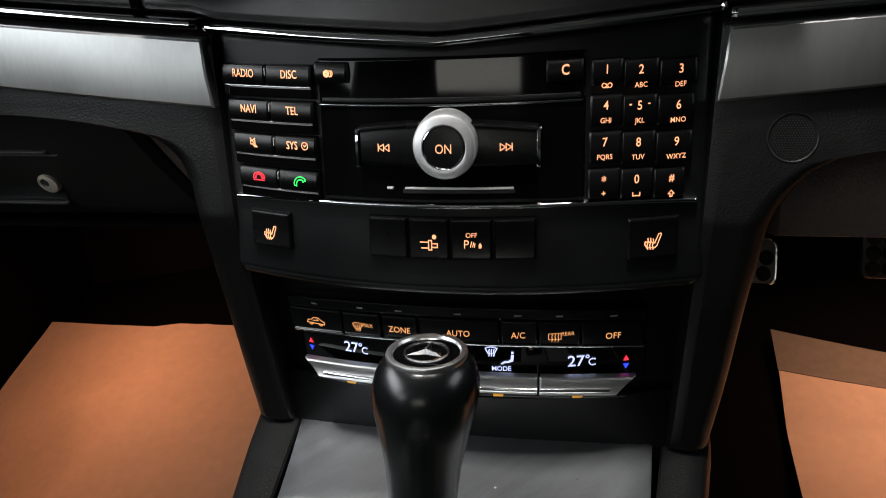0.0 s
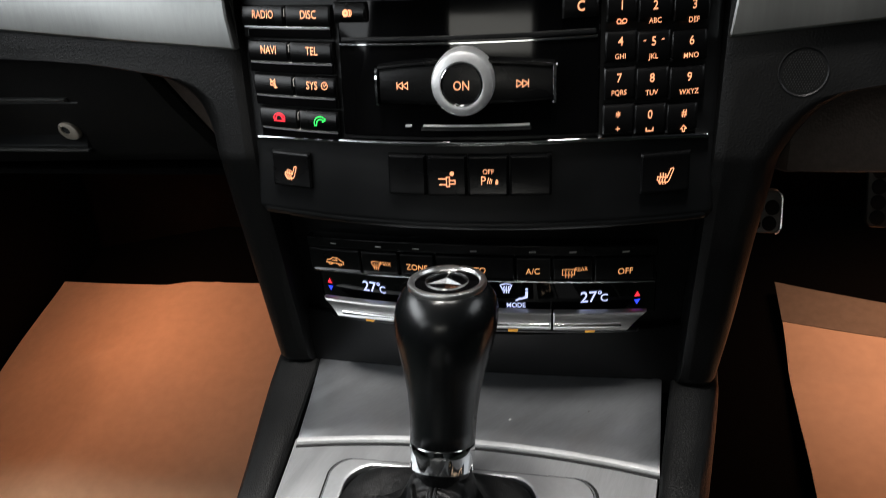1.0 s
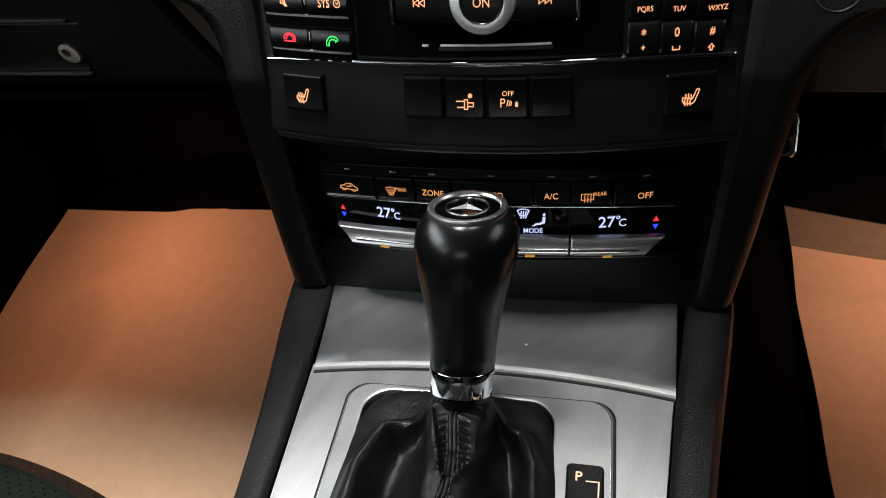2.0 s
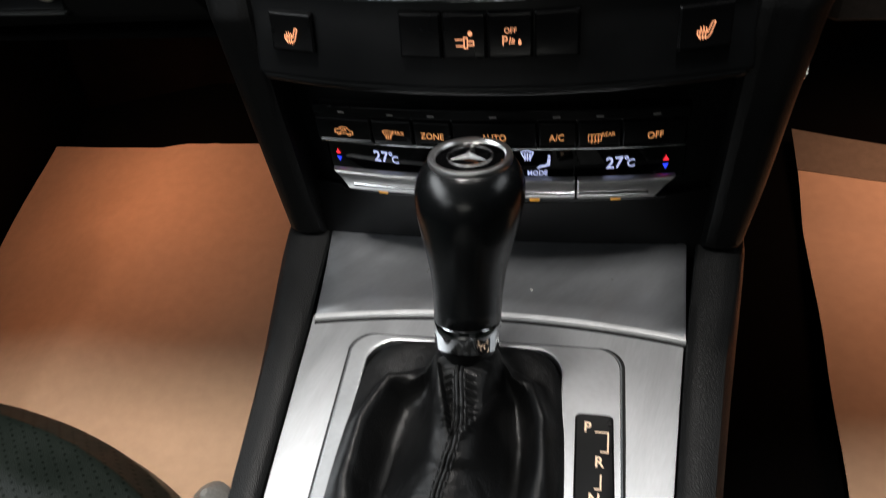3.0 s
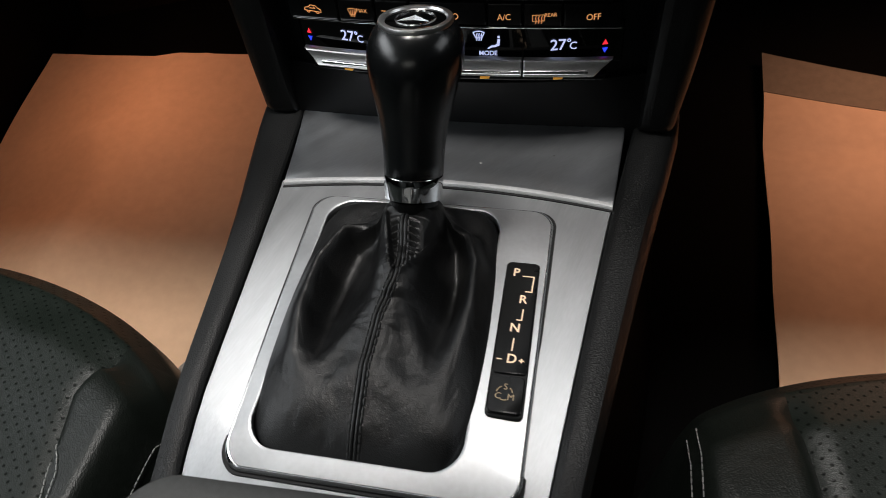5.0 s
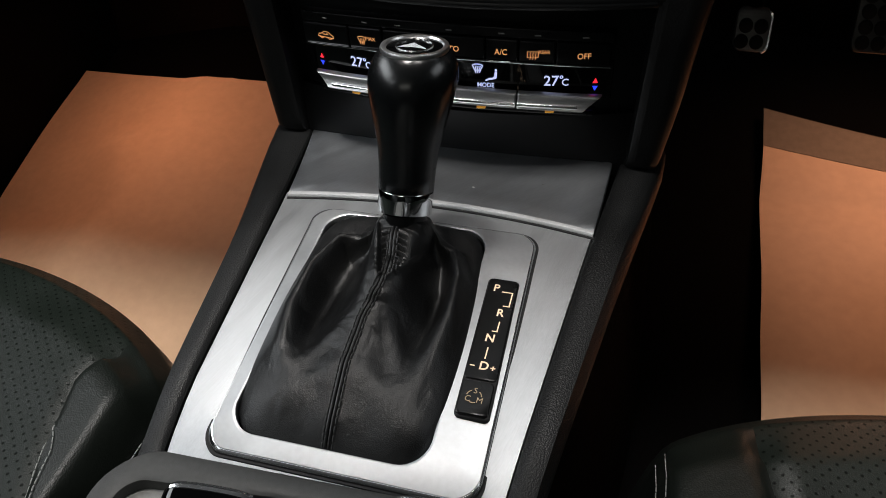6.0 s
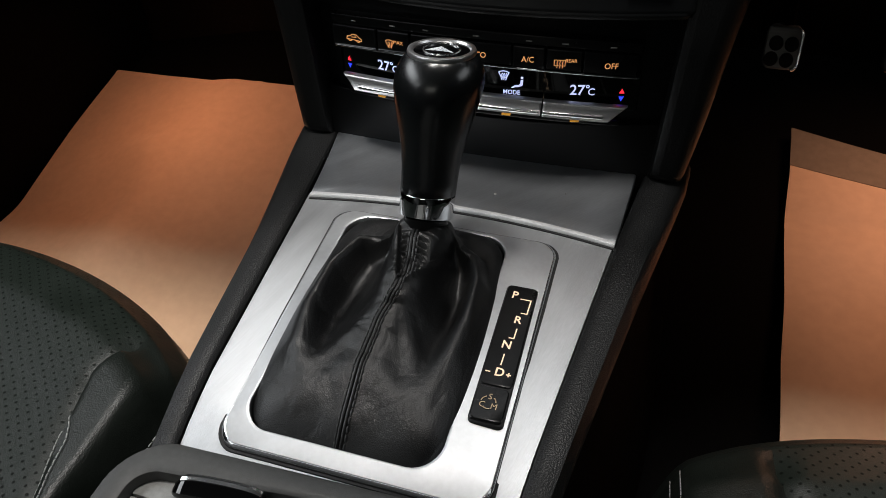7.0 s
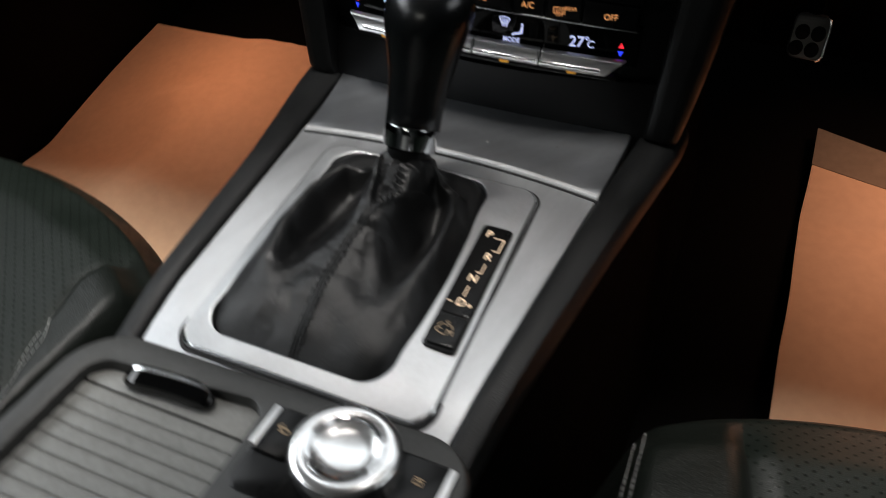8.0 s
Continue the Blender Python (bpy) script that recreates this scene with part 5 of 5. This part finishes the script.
bm = bmesh.new()
for a in (90, 210, 330):
    tip = (0.0090 * math.cos(radians(a)), 0.0090 * math.sin(radians(a)))
    l = (0.0026 * math.cos(radians(a + 60)), 0.0026 * math.sin(radians(a + 60)))
    r = (0.0026 * math.cos(radians(a - 60)), 0.0026 * math.sin(radians(a - 60)))
    top, t, p, q = bm.verts.new(on_cap(0, 0, 0.0028)), bm.verts.new(on_cap(*tip, 0.0016)), bm.verts.new(on_cap(*l, 0.0014)), bm.verts.new(on_cap(*r, 0.0014))
    bm.faces.new((top, p, t))
    bm.faces.new((top, t, q))
sub("emblem", bm, POLISHED, badge, "plain three-armed chrome relief", 10)
sub("emblem_ring", loft([[on_cap(r * math.cos(2 * math.pi * i / 48), r * math.sin(2 * math.pi * i / 48), h) for i in range(48)] for r, h in ((0.0097, 0.0012), (0.0095, 0.0019), (0.0089, 0.0019), (0.0087, 0.0012))], caps=False), POLISHED, badge, "thin chrome ring")

# ---- rear tray and controller ----
tray = thing("storage_tray", "black framed tray closed by a ribbed dark roller shutter", "storage tray", (0, -0.2, 0.39))


def tray_height(y):
    return 0.3935 + 0.045 * (y + 0.08)


FX0, FX1, FY0, FY1 = -0.0975, 0.0985, -0.46, -0.0712
OX0, OX1, OY0, OY1 = -0.0845, 0.0030, -0.44, -0.0880


def bowed(x, y):
    """The front of the tray curves back towards the passenger."""
    return y - (1.15 if x < 0 else 0.35) * x * x * smooth_step(-0.16, -0.10, y)



fo, fi = rounded(FX0, FX1, FY0, FY1, 0.022, 8), rounded(OX0, OX1, OY0, OY1, 0.010, 8)
rings = []
for pts, grow, up_ in ((fo, 0.0, -0.03), (fo, 0.0, -0.003), (fo, -0.0012, -0.0006), (fo, -0.003, 0.0), (fi, 0.0022, 0.0), (fi, 0.0005, -0.0008), (fi, 0.0, -0.003), (fi, 0.0, -0.02)):
    cx, cy = sum(p[0] for p in pts) / len(pts), sum(p[1] for p in pts) / len(pts)
    rings.append([(x + grow * (1 if x > cx else -1), bowed(x, y) + grow * (1 if y > cy else -1), tray_height(y) + up_) for x, y in pts])
part("surround", loft(rings, caps=False), TRAY_FRAME, tray, "satin black tray surround")
for k in range(44):
    y = -0.108 - 0.0072 * k
    z = tray_height(y) - 0.0078
    prof = [(0.00356, -0.003), (0.00352, 0.0004), (0.0030, 0.0008), (0.0012, 0.0010), (-0.0012, 0.0010), (-0.0030, 0.0008), (-0.00352, 0.0004), (-0.00356, -0.003)]
    part("slat", loft([[(x, y + a, z + b) for a, b in prof] for x in (OX0 + 0.0004, OX1 - 0.0004)]), TRAY_RUBBER, tray)
part("shutter_front", slab(OX0 + 0.0004, OX1 - 0.0004, -0.1040, -0.0860, tray_height(-0.1) - 0.014, tray_height(-0.1) - 0.0062, 0.001), TRAY_RUBBER, tray, "flat leading edge of the shutter")
prof = [(-0.0080, -0.006), (-0.0086, -0.0034), (-0.0076, -0.0016), (-0.0040, -0.0002), (0.0010, 0.0008), (0.0030, 0.0), (0.0036, -0.006)]
hr, er = [], []
for i in range(33):
    u = 0.5 - 0.5 * math.cos(math.pi * i / 32)
    e = max(0.06, (1 - abs(2 * u - 1) ** 7) ** 0.5)
    x, y, z = -0.0660 + 0.0460 * u, -0.0955 + 0.0012 * math.sin(math.pi * u) + 0.003 * (u - 0.5), tray_height(-0.1) + 0.0012
    hr.append([(x, y - 0.0010 + 0.80 * (a + 0.0025) * e, z + (b + 0.006) * e - 0.006) for a, b in prof])
    if 5 < i < 27:
        er.append([(x, y - 0.0010 + 0.75 * (a + 0.0043) * e, z + 0.0005 + (b + 0.006) * e - 0.006) for a, b in ((-0.0024, -0.0012), (-0.0018, 0.0006), (0.0, 0.0013), (0.0020, 0.0009), (0.0032, -0.0006), (0.0036, -0.0024))])
handle = part("handle", loft(hr), GLOSS_BLACK, tray, "black pull handle with a chrome top edge")
sub("handle_edge", loft(er), POLISHED, handle, "chrome edge of the handle")

unit = thing("menu_controller", "round silver menu dial with two black keys beside it", "controller dial", (0.0475, -0.104, 0.395))
KX, KY = 0.0495, -0.1018
pts = rounded(0.0085, 0.0925, -0.128, -0.0865, 0.006, 6)
part("base", loft([[(x, y, tray_height(y) + d) for x, y in pts] for d in (-0.003, 0.0004)] + [[(x + (-0.001 if x > 0.05 else 0.001), y + (-0.001 if y > -0.107 else 0.001), tray_height(y) + 0.0010) for x, y in pts]]), KEY_PLASTIC, unit, "black key panel")
for x0, x1, s in ((0.0090, 0.0260, 1), (0.0690, 0.0920, -1)):
    key = part("key", loft([[(x, y, tray_height(y) + d) for x, y in rounded(x0, x1, -0.1105, -0.0880, 0.002, 4)] for d in (0.0, 0.0020)] + [[(x + (-0.0008 if x > (x0 + x1) / 2 else 0.0008), y, tray_height(y) + 0.0026) for x, y in rounded(x0, x1, -0.1100, -0.0885, 0.002, 4)]]), KEY_PLASTIC, unit, "black key")
    xe = x0 + 0.0014 if s > 0 else x1 - 0.0014
    sub("edge", slab(xe - 0.0016, xe + 0.0016, -0.1095, -0.0885, tray_height(-0.1) + 0.001, tray_height(-0.1) + 0.0040, 0.0008), SATIN_SILVER, key, "silver edge of the key")
    mx = (x0 + x1) / 2 + 0.001 * s
    put = lambda u, v: (u, v, tray_height(v) + 0.0030)
    if s > 0:
        bm = strokes([[(-0.8, 0.3), (0.5, 0.3), (0.8, 0.0), (0.5, -0.4), (-0.4, -0.4)], [(-0.4, 0.8), (-0.9, 0.3), (-0.4, -0.1)]], mx, -0.0985, 0.0062, 0.0006, put)
    else:
        bm = strokes([[(-0.6, -0.6), (0.6, -0.6), (0.6, 0.1), (-0.6, 0.1), (-0.6, -0.6)], [(-0.6, 0.5), (0.6, 0.5)]], mx, -0.0985, 0.0050, 0.0006, put)
    sub("symbol", bm, TAN_PRINT, key, "tan printed symbol", 0)
krings = []
for rad, h in ((0.0216, 0.001), (0.0222, 0.003), (0.0222, 0.0100), (0.0218, 0.0120), (0.0206, 0.0130), (0.0180, 0.0134), (0.0150, 0.0126), (0.0120, 0.0108), (0.0080, 0.0100), (0.0008, 0.0098)):
    krings.append([(KX + rad * math.cos(2 * math.pi * i / 64), KY + rad * math.sin(2 * math.pi * i / 64), tray_height(KY) + h) for i in range(64)])
dial2 = part("dial", loft(krings), DIAL_METAL, unit, "satin silver rotary dial with a dished top")
sub("chrome_ring", loft([[(KX + r * math.cos(2 * math.pi * i / 64), KY + r * math.sin(2 * math.pi * i / 64), tray_height(KY) + h) for i in range(64)] for r, h in ((0.0152, 0.0126), (0.0150, 0.0134), (0.0140, 0.0132), (0.0136, 0.0118))], caps=False), CHROME, dial2, "chrome ring in the dial")

# ---- seats ----


SEAM = [(0.0, 0.93), (0.40, 0.885), (0.44, 0.862), (0.485, 0.828), (0.52, 0.803), (0.555, 0.782), (0.58, 0.768), (0.61, 0.782), (0.645, 0.797), (1.0, 0.800)]
SEAM_DRIVER = [(0.0, 0.70), (0.50, 0.685), (0.57, 0.700), (0.61, 0.718), (0.64, 0.732), (0.70, 0.745), (1.0, 0.745)]
# stitch rows beside the seam: how far they lie from it
ROWS = ([(0.30, 0.040), (0.455, 0.040), (0.495, 0.052), (0.512, 0.040), (0.525, 0.006)], [(0.30, 0.020), (0.450, 0.020), (0.480, 0.028), (0.500, 0.022), (0.514, 0.005)])


def seam(side, t):
    return interp(SEAM if side < 0 else SEAM_DRIVER, t)


def seat_shape(side, s, t):
    """A seat cushion: s from -1 (outer) to 1 (beside the console), t from 0 (rear) to 1 (bottom of the front lip)."""
    line = [(0.0, -0.46, 0.283), (0.35, -0.14, 0.286), (0.52, -0.02, 0.294), (0.62, 0.045, 0.301), (0.70, 0.082, 0.295), (0.77, 0.102, 0.276), (0.84, 0.112, 0.245), (0.92, 0.110, 0.19), (1.0, 0.100, 0.11)]
    y, z = interp([(a, b) for a, b, _ in line], t), interp([(a, c) for a, _, c in line], t)
    sb = seam(side, t)
    a = abs(s)
    bol = smooth_step(sb - 0.003, sb + (0.030 if side < 0 else 0.045), a) * (1 - smooth_step(0.59 if side < 0 else 0.5, 0.70 if side < 0 else 0.74, t))
    z += 0.015 * bol * (1 - 0.7 * smooth_step(0.92, 1.0, a)) - 0.08 * smooth_step(0.91, 1.06, a) ** 1.4 * (1 - 0.6 * smooth_step(0.7, 1.0, t))
    z -= 0.005 * math.exp(-((a - sb) / 0.014) ** 2) * (1 - smooth_step(0.64, 0.70, t))
    z -= 0.010 * a * a * smooth_step(0.45, 0.8, t)
    y -= ((0.075 if side < 0 else 0.052) * a * a + 0.022 * a ** 6) * smooth_step(0.25, 0.75, t)
    return Vector((side * (0.402 - (0.252 if side < 0 else 0.258) * s), y, z))


def seat_surface(side, s, t):
    return seat_shape(side, s, t) + (Vector((0, 0.036, -0.002)) if side > 0 else Vector((0, 0.014, 0.019)))


def across(side, k, t):
    """k from -1 to 1 spans the insert, beyond that the bolsters."""
    sb = seam(side, t)
    return k * sb if abs(k) <= 1 else math.copysign(sb + (abs(k) - 1) * (1.06 - sb), k)


def seat(side, label):
    st = thing("front_seat", label, "seat", (side * 0.4, -0.15, 0.10), "front seats")
    for name, s0, s1, material, text in (("perforated_insert", -1, 1, SEAT_PERFORATED, "perforated black leather insert"), ("inner_bolster", 1, 2, SEAT_LEATHER, "smooth black leather side bolster"),
                                         ("outer_bolster", -2, -1, SEAT_LEATHER, "smooth black leather side bolster")):
        n = 44 if name == "perforated_insert" else 16
        rings = [[seat_surface(side, across(side, s0 + (s1 - s0) * i / n, j / 90), j / 90) for i in range(n + 1)] for j in range(91)]
        bm = loft(rings, closed=False)
        uv = bm.loops.layers.uv.new("leather")
        for f in bm.faces:
            for lp in f.loops:
                c = lp.vert.co
                down = max(0.0, 0.28 - c.z) if c.y > 0.0 else 0.0
                lp[uv].uv = (c.x, c.y + down)
        ob = part(name, bm, material, st, text, 60)
        if name == "inner_bolster":
            for row in ROWS:
                pts = [seat_surface(side, seam(side, t / 200) + interp(row, t / 200), t / 200) + Vector((0, 0, 0.0009)) for t in range(40, int(200 * row[-1][0]) + 1)]
                sub("stitching", stitches(pts, 0.0034, 0.0010, 0.00036), THREAD_GREY, ob, "pale grey double stitching")
            for s_ in ((0.978, 0.995) if side < 0 else (0.940, 0.957)):
                pts = [seat_surface(side, s_, t / 100) + Vector((-side * 0.0012, 0, 0.0012)) for t in range(10, 70)]
                sub("stitching", stitches(pts, 0.0034, 0.0010, 0.00036), THREAD_GREY, ob, "pale grey double stitching")
    rings = []
    for j in range(14):
        v = j / 13
        rings.append([(side * (0.40 + (0.245 - 0.06 * smooth_step(0.5, 0.9, v)) * math.cos(a)), -0.50 - 0.22 * v + 0.05 * math.sin(a), 0.28 + 0.62 * v) for a in [2 * math.pi * i / 24 for i in range(24)]])
    part("backrest", loft(rings), SEAT_LEATHER, st, "black leather backrest")
    part("base", slab(min(side * 0.19, side * 0.62), max(side * 0.19, side * 0.62), -0.45, 0.06, 0.02, 0.20, 0.02), CARPET, st, "dark seat base")
    return st


seat(-1, "black leather passenger seat with a perforated cushion and grey stitching")
seat(1, "black leather driver seat with a perforated cushion and grey stitching")

# end cover of the passenger's seat rail
cover = thing("seat_rail_cover", "small dark grey plastic end cover of a seat rail", "rail cover", (-0.255, 0.135, 0.07))
rings = []
for j in range(10):
    v = j / 9
    r = 0.019 * math.sqrt(max(0.02, 1 - max(0, (v - 0.75) / 0.25) ** 2))
    rings.append([(-0.252 + r * math.cos(a), 0.138 + 1.3 * r * math.sin(a), floor_height(-0.25, 0.13) - 0.004 + 0.128 * v) for a in [2 * math.pi * i / 20 for i in range(20)]])
part("shell", loft(rings), TRAY_RUBBER, cover, "dark grey plastic shell")

# ---- floor mats ----


def mat_sheet(x0, x1, y0, y1, height, ragged=0.0):
    nx, ny = 60, 60
    bm = bmesh.new()
    grid = []
    for j in range(ny + 1):
        row = []
        for i in range(nx + 1):
            u, v = i / nx, j / ny
            x = x0 + (x1 - x0) * u
            ya, yb = (y0(x) if callable(y0) else y0), (y1(x) if callable(y1) else y1)
            y = ya + (yb - ya) * v
            x = x0 + (x1 - x0) * u + ragged * noise.noise(Vector((y * 9, x0, 0)))
            if x < -0.53:
                y += 0.20 * (-0.53 - x) * v ** 4
            row.append(bm.verts.new((x, y, height(x, y))))
        grid.append(row)
    for j in range(ny):
        for i in range(nx):
            bm.faces.new((grid[j][i], grid[j][i + 1], grid[j + 1][i + 1], grid[j + 1][i]))
    ext = bmesh.ops.extrude_face_region(bm, geom=bm.faces[:])
    for e in ext["geom"]:
        if isinstance(e, bmesh.types.BMVert):
            e.co.z -= 0.0015
    return bm


def left_mat(x, y):
    """The plane of the mat with a crease along the sill: beyond it the paper falls away."""
    crease = -0.5250 + 0.105 * (y - 0.292)
    z = 0.190 + 0.25 * (y - 0.624)
    past = crease - x
    z -= 0.19 * (math.hypot(max(past, -0.03) + 0.0, 0.003) + past) * 0.5 if past > -0.05 else 0.0
    if past > 0:
        z += 0.011 * smooth_step(0.0, 0.05, past) * math.exp(-((y - 0.478) / 0.032) ** 2) * (1 - smooth_step(0.06, 0.14, past)) - 0.006 * smooth_step(0.0, 0.05, past) * math.exp(-((y - 0.39) / 0.035) ** 2)
    z += 0.008 * max(0.0, 1 - abs(past) / 0.085) * (1 - smooth_step(0.48, 0.60, y)) + 0.006 * max(0.0, 1 - abs(y - 0.325 - 0.25 * (x + 0.45)) / 0.07) + 0.011 * smooth_step(0.50, 0.62, y)
    return z + 0.004 * noise.noise(Vector((x * 5, y * 5, 1.0))) - 0.0005


def right_mat(x, y):
    z = 0.116 + 0.265 * (y - 0.209)
    return z + 0.005 * noise.noise(Vector((x * 5, y * 4, 9.0))) - 0.010 * math.exp(-abs(y - 0.50) / 0.06) + 0.0015


left = part("floor_mat", mat_sheet(-0.730, -0.125, -0.05, 0.621, left_mat, 0.012), MAT_PAPER)
tagged(left, "creased brown paper mat lying in the passenger footwell", "floor mat", "floor mats")
def border_line(x):
    return 0.5675 - 0.14 * (x - 0.257)


def front_line(x):
    return 0.6245 - 0.21 * (x - 0.258)


right = part("floor_mat", mat_sheet(0.2572, 0.72, -0.05, border_line, right_mat, 0.003), MAT_PAPER)
sub("border", mat_sheet(0.2578, 0.72, border_line, front_line, lambda x, y: right_mat(x, y) + 0.0006), MAT_BORDER, right, "grey-brown border strip of the mat")
tagged(right, "brown paper mat with a grey-brown front border before the pedals", "floor mat", "floor mats")

# ---- pedals ----


def pedal(name, label, x0, x1, z0, z1, y, studs, metal):
    pd = thing(name, label, "pedal", ((x0 + x1) / 2, y, z0))
    lean = 0.35
    pts = rounded(x0, x1, z0, z1, 0.007, 5)
    rings = [[(x, y + lean * (z - z0) + d, z) for x, z in pts] for d in (0.006, 0.001)]
    rings.append([(x + (-0.0012 if x > (x0 + x1) / 2 else 0.0012), y + lean * (z - z0), z + (-0.0012 if z > (z0 + z1) / 2 else 0.0012)) for x, z in pts])
    part("plate", loft(rings), metal, pd, "brushed steel pedal plate")
    side = [(x + 0.0003, y + lean * (z - z0) - 0.0004, z) for x, z in pts if x > x1 - 0.010 or z < z0 + 0.0001]
    part("rim", tube(side[1:-2] if side else pts, 0.0013, 6), POLISHED, pd, "polished rounded rim of the pedal")
    for x, z in studs:
        rr = [[(x + r * math.cos(a), y + lean * (z + r * math.sin(a) - z0) - d, z + r * math.sin(a)) for a in [2 * math.pi * i / 16 for i in range(16)]] for r, d in ((0.0062, -0.001), (0.0062, 0.0016), (0.0052, 0.0024), (0.001, 0.0024))]
        part("rubber_stud", loft(rr), RUBBER, pd)
    part("arm", tube([((x0 + x1) / 2, y + 0.02, z0 + 0.03), ((x0 + x1) / 2, y + 0.10, z0 + 0.12), ((x0 + x1) / 2, y + 0.14, z0 + 0.25)], 0.008), CARPET, pd, "dark pedal arm")
    return pd


pedal("brake_pedal", "steel brake pedal with round black rubber studs", 0.1905, 0.2210, 0.3635, 0.4000, 0.470, [(0.1975 + 0.0135 * i + 0.0020 * j, 0.3725 + 0.0135 * j) for i in range(2) for j in range(2)], STEEL_BRAKE)
pedal("accelerator_pedal", "steel accelerator pedal with round black rubber studs", 0.294, 0.340, 0.3640, 0.470, 0.485, [(0.3035 + 0.0135 * i, 0.3730 + 0.0130 * j) for i in range(3) for j in range(7)], STEEL)
